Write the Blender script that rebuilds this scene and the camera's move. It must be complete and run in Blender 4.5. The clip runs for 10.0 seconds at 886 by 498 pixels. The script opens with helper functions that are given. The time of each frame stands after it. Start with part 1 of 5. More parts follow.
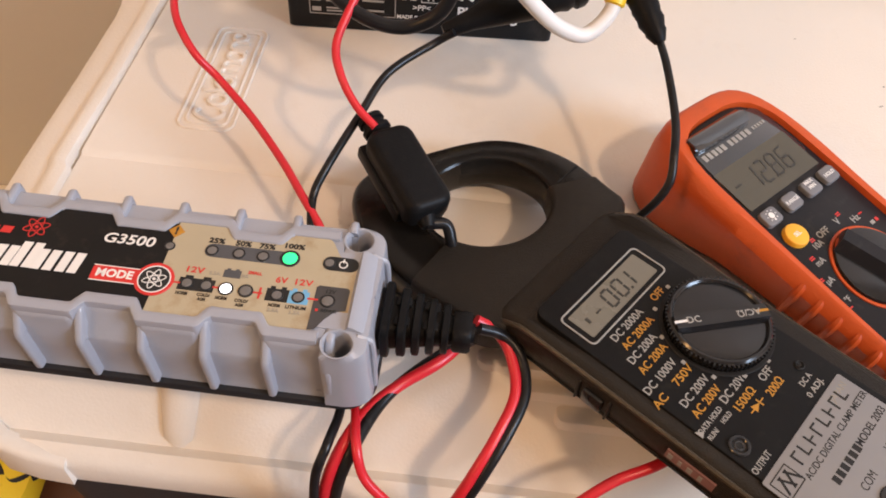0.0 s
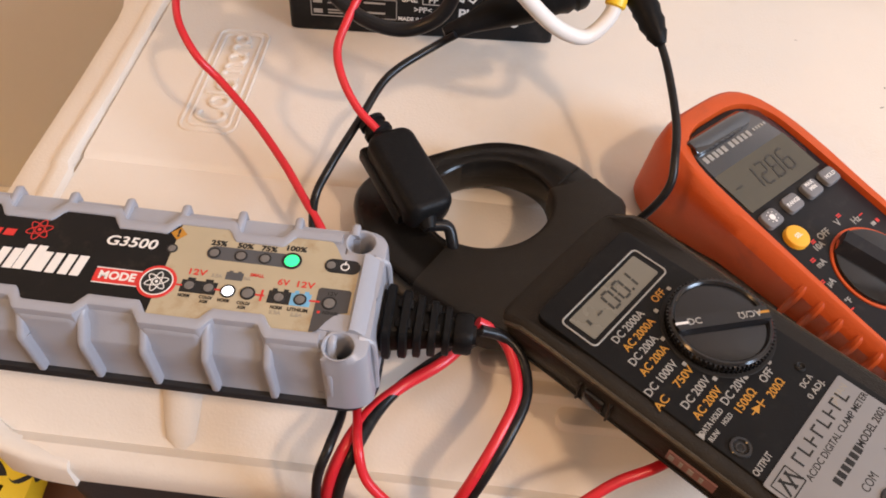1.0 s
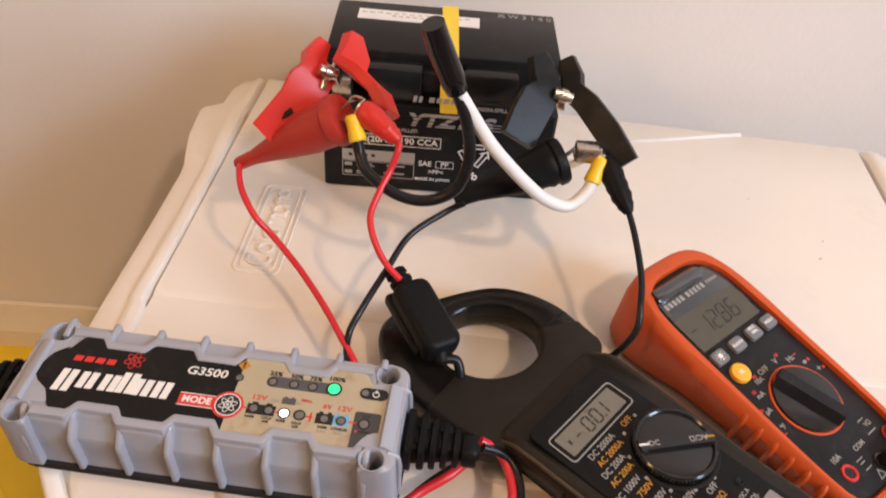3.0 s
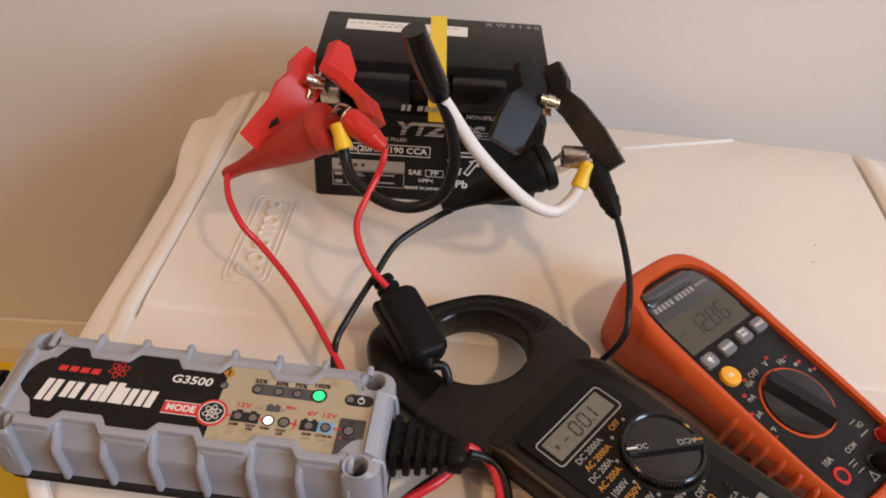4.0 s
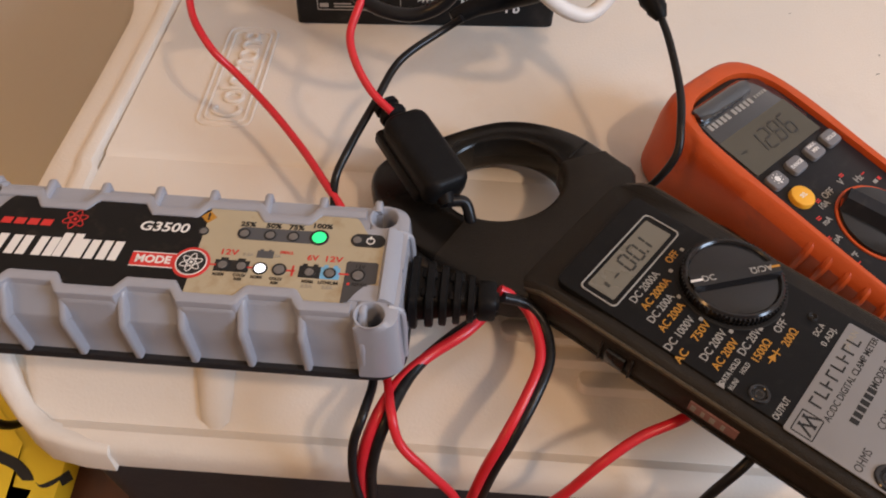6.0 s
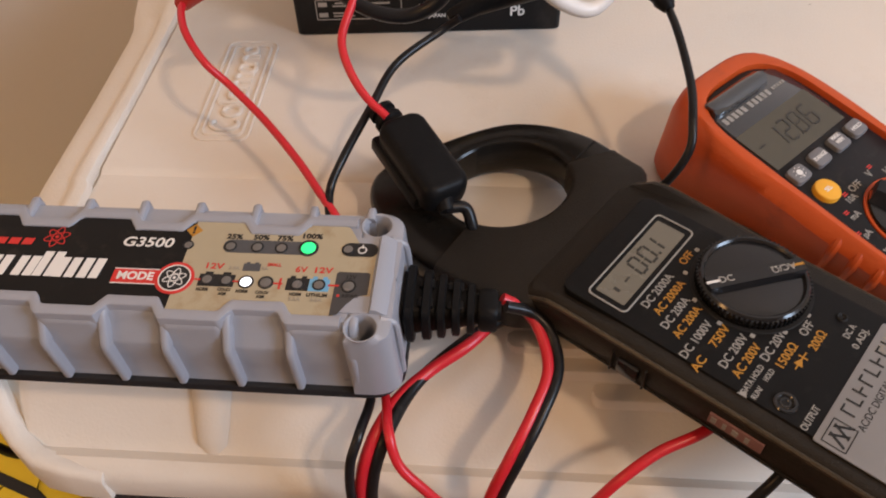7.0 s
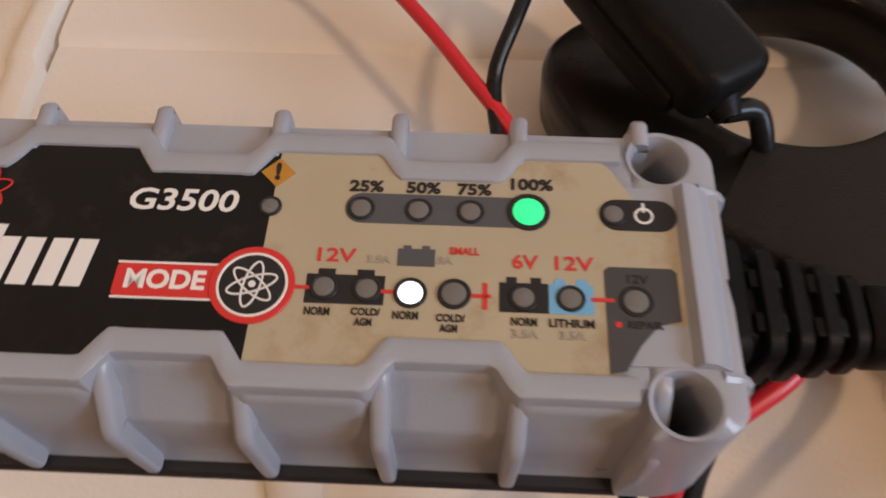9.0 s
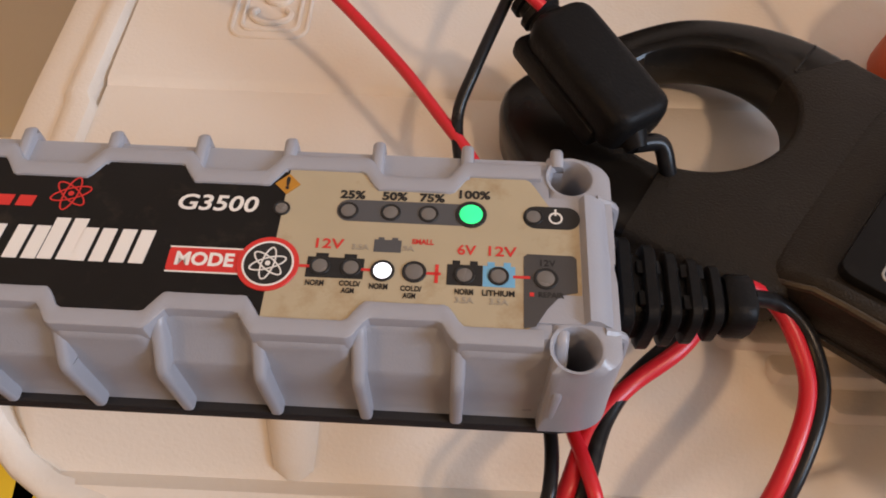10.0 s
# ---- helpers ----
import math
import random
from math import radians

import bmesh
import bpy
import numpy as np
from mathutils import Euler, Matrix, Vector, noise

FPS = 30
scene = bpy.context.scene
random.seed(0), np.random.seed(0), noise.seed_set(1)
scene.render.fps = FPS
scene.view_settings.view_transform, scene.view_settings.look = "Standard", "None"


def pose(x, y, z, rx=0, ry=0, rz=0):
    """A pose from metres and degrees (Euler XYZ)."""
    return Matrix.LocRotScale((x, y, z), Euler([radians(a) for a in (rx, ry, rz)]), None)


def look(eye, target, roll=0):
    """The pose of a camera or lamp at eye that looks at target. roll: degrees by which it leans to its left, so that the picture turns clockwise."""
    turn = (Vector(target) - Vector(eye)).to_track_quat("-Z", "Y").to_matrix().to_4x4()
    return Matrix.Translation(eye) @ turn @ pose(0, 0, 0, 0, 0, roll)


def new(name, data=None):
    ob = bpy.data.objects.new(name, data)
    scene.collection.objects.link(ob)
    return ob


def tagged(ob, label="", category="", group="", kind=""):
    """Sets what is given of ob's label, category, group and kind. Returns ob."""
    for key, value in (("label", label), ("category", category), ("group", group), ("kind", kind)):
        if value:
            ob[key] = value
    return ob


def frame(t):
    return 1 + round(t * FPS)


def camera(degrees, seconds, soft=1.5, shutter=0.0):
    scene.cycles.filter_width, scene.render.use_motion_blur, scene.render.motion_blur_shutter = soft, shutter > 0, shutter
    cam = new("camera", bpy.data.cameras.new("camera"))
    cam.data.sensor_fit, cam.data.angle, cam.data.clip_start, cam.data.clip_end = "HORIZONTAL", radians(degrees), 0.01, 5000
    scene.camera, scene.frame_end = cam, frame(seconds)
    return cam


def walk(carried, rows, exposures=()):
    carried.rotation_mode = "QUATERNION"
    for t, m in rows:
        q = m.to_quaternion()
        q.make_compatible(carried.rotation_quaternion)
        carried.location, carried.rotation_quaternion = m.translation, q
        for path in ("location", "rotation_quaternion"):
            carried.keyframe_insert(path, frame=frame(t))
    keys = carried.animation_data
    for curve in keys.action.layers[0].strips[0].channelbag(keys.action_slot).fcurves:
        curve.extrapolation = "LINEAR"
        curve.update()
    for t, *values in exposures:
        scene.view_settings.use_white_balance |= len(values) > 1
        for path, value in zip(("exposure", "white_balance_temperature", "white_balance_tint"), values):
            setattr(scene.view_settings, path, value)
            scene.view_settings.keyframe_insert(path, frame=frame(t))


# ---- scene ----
cam = camera(59.3, 10.0, soft=1.8, shutter=0.5)
EXPOSURES = [(0.0, -0.38), (3.2, -0.44), (4.3, -0.86), (7.8, -0.82), (8.5, -1.02), (9.1, -0.94), (10.0, -0.82)]
PATH = [
    (0, (0.077, -0.382, 0.265), (0.155, 0.906, -1.264), 5.7),
    (0.5, (0.076, -0.382, 0.265), (0.154, 0.907, -1.262), 5.7),
    (1, (0.077, -0.382, 0.266), (0.151, 0.906, -1.262), 5.5),
    (1.5, (0.077, -0.382, 0.265), (0.152, 0.91, -1.26), 5.5),
    (2, (0.078, -0.382, 0.266), (0.151, 0.91, -1.258), 5.4),
    (2.5, (0.075, -0.394, 0.294), (0.142, 0.955, -1.181), 5.0),
    (3, (0.067, -0.423, 0.331), (0.131, 1.062, -1.007), 5.8),
    (3.2, (0.063, -0.423, 0.33), (0.15, 1.075, -0.992), 6.1),
    (4.3, (0.08, -0.426, 0.325), (0.119, 1.086, -0.984), 4.3),
    (4.5, (0.079, -0.418, 0.316), (0.151, 1.046, -1.044), 5.1),
    (5, (0.075, -0.408, 0.286), (0.149, 0.898, -1.227), 4.4),
    (5.5, (0.068, -0.398, 0.267), (0.151, 0.864, -1.283), 3.6),
    (5.7, (0.066, -0.399, 0.268), (0.144, 0.871, -1.275), 3.3),
    (6.8, (0.084, -0.392, 0.254), (0.101, 0.953, -1.226), -0.5),
    (7, (0.082, -0.391, 0.251), (0.074, 0.945, -1.238), -1.6),
    (7.5, (0.067, -0.372, 0.232), (0.153, 0.897, -1.311), 1.9),
    (8, (0.021, -0.319, 0.174), (0.198, 0.863, -1.43), 4.3),
    (8.5, (0.007, -0.277, 0.15), (0.113, 0.806, -1.529), 1.4),
    (9, (0.016, -0.283, 0.157), (0.087, 0.777, -1.537), 1.2),
    (9.5, (0.019, -0.313, 0.189), (0.092, 0.823, -1.456), 2.0),
    (10, (0.022, -0.315, 0.191), (0.094, 0.814, -1.458), 1.7),
]
walk(cam, [(t, look(eye, target, roll)) for t, eye, target, roll in PATH], EXPOSURES)

# ---- light ----
world = bpy.data.worlds.new("world")
scene.world = world
world.use_nodes = True
sky = world.node_tree.nodes.new("ShaderNodeTexSky")
sky.sky_type, sky.sun_disc = "NISHITA", False
sky.sun_elevation, sky.sun_rotation = radians(30), radians(100)
world.node_tree.nodes["Background"].inputs[1].default_value = 0.1
world.node_tree.links.new(sky.outputs[0], world.node_tree.nodes["Background"].inputs[0])


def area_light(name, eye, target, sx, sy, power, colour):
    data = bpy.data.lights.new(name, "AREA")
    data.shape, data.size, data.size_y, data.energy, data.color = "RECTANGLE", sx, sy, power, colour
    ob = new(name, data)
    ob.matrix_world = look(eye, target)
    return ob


area_light("window_daylight", (1.88, -1.20, 1.10), (0.1, -0.1, 0.0), 0.8, 0.8, 66, (0.62, 0.77, 1.0))
area_light("ceiling_lamp_light", (0.95, -1.18, 1.85), (0.1, -0.1, 0.0), 0.14, 0.14, 25, (1.0, 0.66, 0.42))
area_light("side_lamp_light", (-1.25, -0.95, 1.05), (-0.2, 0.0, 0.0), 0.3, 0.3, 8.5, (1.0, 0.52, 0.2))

# ---- materials ----


def mat(name, col, rough=0.5, metal=0.0, var=0.12, scale=60.0, bump=0.0, bscale=900.0, emit=0.0, coat=0.0, spec=0.5, dirt=None, dirt_amount=0.0, dirt_scale=25.0):
    m = bpy.data.materials.new(name)
    m.use_nodes = True
    nt = m.node_tree
    n, l = nt.nodes, nt.links
    b = n["Principled BSDF"]
    tc = n.new("ShaderNodeTexCoord")
    big = n.new("ShaderNodeTexNoise")
    big.inputs["Scale"].default_value, big.inputs["Detail"].default_value = scale, 5
    fine = n.new("ShaderNodeTexNoise")
    fine.inputs["Scale"].default_value, fine.inputs["Detail"].default_value = bscale, 3
    l.new(tc.outputs["Object"], big.inputs["Vector"])
    l.new(tc.outputs["Object"], fine.inputs["Vector"])
    mix = n.new("ShaderNodeMix")
    mix.data_type = "RGBA"
    lo, hi = [c * (1 - var) for c in col], [min(1, c * (1 + var)) for c in col]
    mix.inputs[6].default_value, mix.inputs[7].default_value = (*lo, 1), (*hi, 1)
    l.new(big.outputs["Fac"], mix.inputs[0])
    colour = mix.outputs[2]
    if dirt:
        spot = n.new("ShaderNodeTexNoise")
        spot.inputs["Scale"].default_value, spot.inputs["Detail"].default_value, spot.inputs["Roughness"].default_value = dirt_scale, 9, 0.7
        l.new(tc.outputs["Object"], spot.inputs["Vector"])
        ramp = n.new("ShaderNodeMapRange")
        ramp.inputs[1].default_value, ramp.inputs[2].default_value = 0.55, 0.75
        ramp.inputs[3].default_value, ramp.inputs[4].default_value = 0, dirt_amount
        l.new(spot.outputs["Fac"], ramp.inputs[0])
        over = n.new("ShaderNodeMix")
        over.data_type = "RGBA"
        l.new(ramp.outputs[0], over.inputs[0])
        l.new(colour, over.inputs[6])
        over.inputs[7].default_value = (*dirt, 1)
        colour = over.outputs[2]
    l.new(colour, b.inputs["Base Color"])
    rr = n.new("ShaderNodeMapRange")
    rr.inputs[3].default_value, rr.inputs[4].default_value = max(0.02, rough - 0.08), min(1, rough + 0.1)
    l.new(big.outputs["Fac"], rr.inputs[0])
    l.new(rr.outputs[0], b.inputs["Roughness"])
    b.inputs["Metallic"].default_value = metal
    b.inputs["Specular IOR Level"].default_value = spec
    b.inputs["Coat Weight"].default_value = coat
    if emit:
        l.new(colour, b.inputs["Emission Color"])
        b.inputs["Emission Strength"].default_value = emit
    if bump:
        bp = n.new("ShaderNodeBump")
        bp.inputs["Strength"].default_value, bp.inputs["Distance"].default_value = bump, 0.0006
        l.new(fine.outputs["Fac"], bp.inputs["Height"])
        l.new(bp.outputs[0], b.inputs["Normal"])
    return m


CREAM = mat("cream_plastic", (0.78, 0.72, 0.635), 0.42, var=0.05, scale=9, bump=0.25, bscale=700, dirt=(0.55, 0.45, 0.33), dirt_amount=0.25, dirt_scale=14)
DARKBODY = mat("charcoal_plastic", (0.036, 0.037, 0.042), 0.55, bump=0.3, bscale=500, spec=0.28)
WALL = mat("painted_wall", (0.74, 0.70, 0.65), 0.85, var=0.04, scale=3, bump=0.3, bscale=250)
WALL_PLAIN = mat("plain_wall_paint", (0.84, 0.735, 0.59), 0.9, var=0.03, scale=3)
TRIM = mat("cream_trim_paint", (0.74, 0.68, 0.56), 0.5, var=0.05, scale=20)
PLANK = mat("stained_floorboard", (0.13, 0.055, 0.028), 0.4, var=0.5, scale=14, bump=0.3, bscale=120)
GREY = mat("grey_rubber_plastic", (0.335, 0.35, 0.395), 0.30, var=0.035, scale=40, bump=0.10, bscale=1500, dirt=(0.24, 0.20, 0.16), dirt_amount=0.10, dirt_scale=160)
BASEBLACK = mat("black_base_plastic", (0.022, 0.022, 0.024), 0.5, bump=0.2, spec=0.16)
PANELBLACK = mat("scuffed_black_label", (0.0085, 0.008, 0.008), 0.30, var=0.4, scale=60, dirt=(0.075, 0.058, 0.04), dirt_amount=0.4, dirt_scale=75, spec=0.2)
PANELCREAM = mat("yellowed_label_film", (0.43, 0.37, 0.25), 0.32, var=0.12, scale=50, dirt=(0.26, 0.15, 0.045), dirt_amount=0.8, dirt_scale=30)
PANELGREY = mat("grey_label_print", (0.05, 0.048, 0.048), 0.35, var=0.15)
BARGREY = mat("dark_grey_label_bar", (0.075, 0.078, 0.085), 0.35, var=0.15)
RED_INK = mat("red_print", (0.62, 0.03, 0.025), 0.4, var=0.1)
WHITE_INK = mat("white_print", (0.80, 0.79, 0.76), 0.4, var=0.06)
DIMWHITE = mat("worn_white_print", (0.31, 0.30, 0.275), 0.5, var=0.2, scale=300)
BLACK_INK = mat("black_print", (0.02, 0.02, 0.02), 0.4, var=0.1, spec=0.28)
FAINT_INK = mat("faint_grey_print", (0.33, 0.30, 0.24), 0.4, var=0.1)
ORANGE_INK = mat("orange_print", (0.47, 0.22, 0.02), 0.4, var=0.12, scale=300)
BLUE_INK = mat("blue_print", (0.16, 0.42, 0.66), 0.4, var=0.1)
LED_OFF = mat("unlit_led_lens", (0.16, 0.15, 0.14), 0.25, var=0.1)
LED_GREEN = mat("lit_green_led", (0.03, 0.85, 0.28), 0.3, var=0.1, scale=300, emit=1.3)
LED_WHITE = mat("lit_white_led", (0.92, 0.92, 1.0), 0.3, var=0.02, emit=4.0)
# near-black that stands for the shade inside holes, slots and seams
HOLE = mat("recess_shade_black", (0.012, 0.011, 0.010), 0.6, spec=0.28)
RUBBER = mat("black_rubber", (0.008, 0.008, 0.0085), 0.42, var=0.2, scale=200, bump=0.2, dirt=(0.05, 0.045, 0.04), dirt_amount=0.2, dirt_scale=220, spec=0.11)
CLAMPBODY = mat("brown_black_moulded_plastic", (0.019, 0.0155, 0.012), 0.42, var=0.2, scale=50, bump=0.55, bscale=1600, dirt=(0.05, 0.04, 0.028), dirt_amount=0.3, dirt_scale=90, spec=0.2)
CLAMPFACE = mat("satin_black_faceplate", (0.010, 0.010, 0.0105), 0.38, var=0.2, scale=80, bump=0.08, dirt=(0.04, 0.036, 0.03), dirt_amount=0.3, dirt_scale=130, spec=0.11)
JAWBLACK = mat("polished_black_jaw_plastic", (0.011, 0.0095, 0.008), 0.2, var=0.2, scale=60, bump=0.05, spec=0.22, dirt=(0.03, 0.026, 0.02), dirt_amount=0.3, dirt_scale=110)
# lighter brown for both the wear and the highlight on the case edge
CLAMPEDGE = mat("brown_edge_wear_highlight", (0.05, 0.038, 0.024), 0.35, var=0.6, scale=260, bump=0.5, bscale=900)
KNOB = mat("glossy_black_knob", (0.012, 0.012, 0.013), 0.15, var=0.2, scale=120)
LCD = mat("grey_lcd_glass", (0.16, 0.148, 0.115), 0.28, var=0.06, scale=40)
LCD_SEG = mat("lcd_segment", (0.028, 0.027, 0.023), 0.35, var=0.1)
LCD_DIM = mat("dim_lcd_glass", (0.085, 0.078, 0.058), 0.16, var=0.08, scale=40, coat=0.15, spec=0.3)
SILVERLABEL = mat("silver_label", (0.27, 0.27, 0.275), 0.35, metal=0.25, var=0.08, scale=60, dirt=(0.3, 0.28, 0.25), dirt_amount=0.3, dirt_scale=100)
PINKLABEL = mat("faded_pink_sticker", (0.26, 0.13, 0.12), 0.5, var=0.25, scale=150)
ORANGE = mat("orange_rubber", (0.56, 0.078, 0.009), 0.44, var=0.1, scale=45, bump=0.25, bscale=1300, dirt=(0.20, 0.035, 0.012), dirt_amount=0.5, dirt_scale=60)
METERFACE = mat("charcoal_meter_face", (0.015, 0.015, 0.017), 0.35, var=0.2, scale=90, dirt=(0.09, 0.08, 0.07), dirt_amount=0.25, dirt_scale=140, spec=0.18)
BTN = mat("grey_rubber_button", (0.17, 0.17, 0.18), 0.5, var=0.08, scale=150)
YELLOWBTN = mat("amber_rubber_button", (0.85, 0.42, 0.03), 0.45, var=0.08, scale=150)
GLOSS = mat("glossy_smoked_lens", (0.025, 0.03, 0.036), 0.12, var=0.1, coat=1.0)
REDPLASTIC = mat("red_clip_plastic", (0.62, 0.024, 0.017), 0.36, var=0.1, scale=90, bump=0.08, dirt=(0.3, 0.015, 0.012), dirt_amount=0.35, dirt_scale=90)
REDRUBBER = mat("dark_red_rubber_boot", (0.42, 0.028, 0.018), 0.5, var=0.12, scale=80, bump=0.15)
REDWIRE = mat("red_wire_insulation", (0.62, 0.018, 0.03), 0.33, var=0.12, scale=60, dirt=(0.28, 0.01, 0.015), dirt_amount=0.4, dirt_scale=90)
BLACKWIRE = mat("black_wire_insulation", (0.010, 0.010, 0.011), 0.30, var=0.2, scale=80, dirt=(0.09, 0.085, 0.08), dirt_amount=0.3, dirt_scale=120, spec=0.28)
WHITEWIRE = mat("white_wire_insulation", (0.80, 0.78, 0.74), 0.4, var=0.05, scale=60, dirt=(0.45, 0.38, 0.3), dirt_amount=0.35, dirt_scale=70)
SHRINK = mat("glossy_heat_shrink", (0.006, 0.006, 0.007), 0.14, var=0.2, coat=0.3, spec=0.3, bump=0.06, bscale=220)
YELLOWCRIMP = mat("yellow_crimp_sleeve", (0.85, 0.55, 0.02), 0.4, var=0.08, scale=120)
YELLOWTAPE = mat("yellow_tape_strap", (0.84, 0.62, 0.035), 0.36, var=0.12, scale=60, bump=0.2, bscale=180)
BATTERY = mat("black_battery_case", (0.010, 0.010, 0.0105), 0.32, var=0.2, scale=60, bump=0.15, dirt=(0.07, 0.065, 0.06), dirt_amount=0.35, dirt_scale=60, spec=0.2)
BATTERY_SHINE = mat("polished_black_battery_cap", (0.012, 0.012, 0.013), 0.14, var=0.2, spec=0.28)
GREY_INK = mat("silver_grey_print", (0.36, 0.35, 0.34), 0.4, var=0.1, scale=200)
STEEL = mat("nickel_plated_steel", (0.62, 0.56, 0.48), 0.26, metal=1.0, var=0.12, scale=200)
BRASS = mat("tarnished_copper", (0.42, 0.25, 0.14), 0.38, metal=1.0, var=0.2, scale=150)
BAGYELLOW = mat("yellow_woven_bag", (0.86, 0.62, 0.03), 0.6, var=0.1, scale=30, bump=0.5, bscale=350)
STRAP = mat("black_webbing", (0.015, 0.015, 0.016), 0.7, bump=0.5, bscale=600)
REDPLUG = mat("red_probe_plug", (0.55, 0.02, 0.02), 0.3, var=0.1)

# ---- mesh helpers ----
MM = 0.001


def part(name, bm, material, parent=None, label="", smooth=True, m=None):
    me = bpy.data.meshes.new(name)
    bmesh.ops.recalc_face_normals(bm, faces=bm.faces)
    bm.to_mesh(me)
    bm.free()
    me.materials.append(material)
    if smooth:
        me.shade_smooth()
        me.set_sharp_from_angle(angle=radians(38))
    ob = new(name, me)
    if parent:
        ob.parent = parent
    if m is not None:
        ob.matrix_local = m
    if label:
        tagged(ob, label)
    return ob


def thing(name, m, label, category, group="", kind=""):
    ob = new(name)
    ob.empty_display_size = 0.02
    ob.matrix_world = m
    return tagged(ob, label, category, group, kind)


def V(p):
    return Vector(p) * MM


def loft(bm, rings, cap=True, close=False):
    """Rings of equal length, joined in order."""
    rows = [[bm.verts.new(p) for p in ring] for ring in rings]
    pairs = list(zip(rows, rows[1:])) + ([(rows[-1], rows[0])] if close else [])
    for a, b in pairs:
        for i in range(len(a)):
            j = (i + 1) % len(a)
            bm.faces.new((a[i], a[j], b[j], b[i]))
    if cap and not close:
        bm.faces.new(rows[0][::-1])
        bm.faces.new(rows[-1])
    return rows


def rrect(cx, cy, w, h, r, n=5):
    pts = []
    for k, (sx, sy) in enumerate(((1, 1), (-1, 1), (-1, -1), (1, -1))):
        for i in range(n + 1):
            a = radians(90 * k + 90 * i / n)
            pts.append((cx + sx * (w / 2 - r) + r * math.cos(a), cy + sy * (h / 2 - r) + r * math.sin(a)))
    return pts


def circle(cx, cy, r, n=28):
    return [(cx + r * math.cos(2 * math.pi * i / n), cy + r * math.sin(2 * math.pi * i / n)) for i in range(n)]


def cut_corners(pts, times=2):
    for _ in range(times):
        out = []
        for i, p in enumerate(pts):
            q = pts[(i + 1) % len(pts)]
            out += [(p[0] * 0.75 + q[0] * 0.25, p[1] * 0.75 + q[1] * 0.25), (p[0] * 0.25 + q[0] * 0.75, p[1] * 0.25 + q[1] * 0.75)]
        pts = out
    return pts


def inset(pts, d):
    """Moves an outline inwards by d."""
    n, out = len(pts), []
    area = sum(pts[i][0] * pts[(i + 1) % n][1] - pts[(i + 1) % n][0] * pts[i][1] for i in range(n))
    s = 1 if area > 0 else -1
    for i in range(n):
        a, b = pts[i - 1], pts[(i + 1) % n]
        tx, ty = b[0] - a[0], b[1] - a[1]
        k = math.hypot(tx, ty) or 1
        out.append((pts[i][0] - s * ty / k * d, pts[i][1] + s * tx / k * d))
    return out


def slab(pts, z0, z1, edge=0.4):
    """A prism over an outline in mm, with a rounded upper edge."""
    bm = bmesh.new()
    ring = lambda q, z: [V((x, y, z)) for x, y in q]
    rings = [ring(pts, z0)]
    if edge > 0:
        rings += [ring(pts, z1 - edge), ring(inset(pts, edge * 0.3), z1 - edge * 0.3), ring(inset(pts, edge), z1)]
    else:
        rings.append(ring(pts, z1))
    loft(bm, rings)
    return bm


def annulus(outer, inner, z0, z1, edge=0.5):
    """A ring-shaped slab between two outlines with equal counts."""
    bm = bmesh.new()
    ring = lambda q, z: [V((x, y, z)) for x, y in q]
    loft(bm, [ring(outer, z0), ring(outer, z1 - edge), ring(inset(outer, edge), z1), ring(inset(inner, -edge), z1), ring(inner, z1 - edge), ring(inner, z0)], close=True)
    return bm


def box(x0, x1, y0, y1, z0, z1, bevel=0.5, segs=2):
    bm = bmesh.new()
    bmesh.ops.create_cube(bm, size=1)
    for v in bm.verts:
        v.co = V(((x0 + x1) / 2 + v.co.x * (x1 - x0), (y0 + y1) / 2 + v.co.y * (y1 - y0), (z0 + z1) / 2 + v.co.z * (z1 - z0)))
    if bevel:
        bmesh.ops.bevel(bm, geom=bm.edges[:], offset=bevel * MM, segments=segs, affect="EDGES", profile=0.5)
    return bm


def glide(points, steps=8):
    """A smooth curve through the points."""
    p = [Vector(q) for q in points]
    p = [p[0] * 2 - p[1]] + p + [p[-1] * 2 - p[-2]]
    out = []
    for i in range(1, len(p) - 2):
        for k in range(steps):
            t = k / steps
            a, b, c, d = p[i - 1], p[i], p[i + 1], p[i + 2]
            out.append(0.5 * ((2 * b) + (c - a) * t + (2 * a - 5 * b + 4 * c - d) * t * t + (3 * b - a - 3 * c + d) * t ** 3))
    return out + [p[-2]]


def tube(points, radius, segs=12, steps=8, bm=None):
    """A round tube in mm along a smooth curve; radius: a number, or one for each point."""
    pts = glide(points, steps) if steps > 1 else [Vector(p) for p in points]
    n = len(pts)
    if isinstance(radius, (int, float)):
        radii = [radius] * n
    else:
        radii = [float(np.interp(i / (n - 1) * (len(radius) - 1), range(len(radius)), radius)) for i in range(n)]
    bm = bm or bmesh.new()
    side, rings = None, []
    for i, p in enumerate(pts):
        d = (pts[min(i + 1, n - 1)] - pts[max(i - 1, 0)]).normalized()
        if side is None:
            side = d.orthogonal().normalized()
        side = (side - d * side.dot(d)).normalized()
        up = d.cross(side)
        rings.append([(p + (side * math.cos(2 * math.pi * k / segs) + up * math.sin(2 * math.pi * k / segs)) * radii[i]) * MM for k in range(segs)])
    loft(bm, rings)
    return bm


def lathe(a, b, profile, segs=24):
    """A turned body from a to b in mm; profile: (share of the way, radius)."""
    a, b = Vector(a), Vector(b)
    d = (b - a).normalized()
    s = d.orthogonal().normalized()
    u = d.cross(s)
    bm = bmesh.new()
    loft(bm, [[(a + (b - a) * t + (s * math.cos(2 * math.pi * k / segs) + u * math.sin(2 * math.pi * k / segs)) * r) * MM for k in range(segs)] for t, r in profile])
    return bm


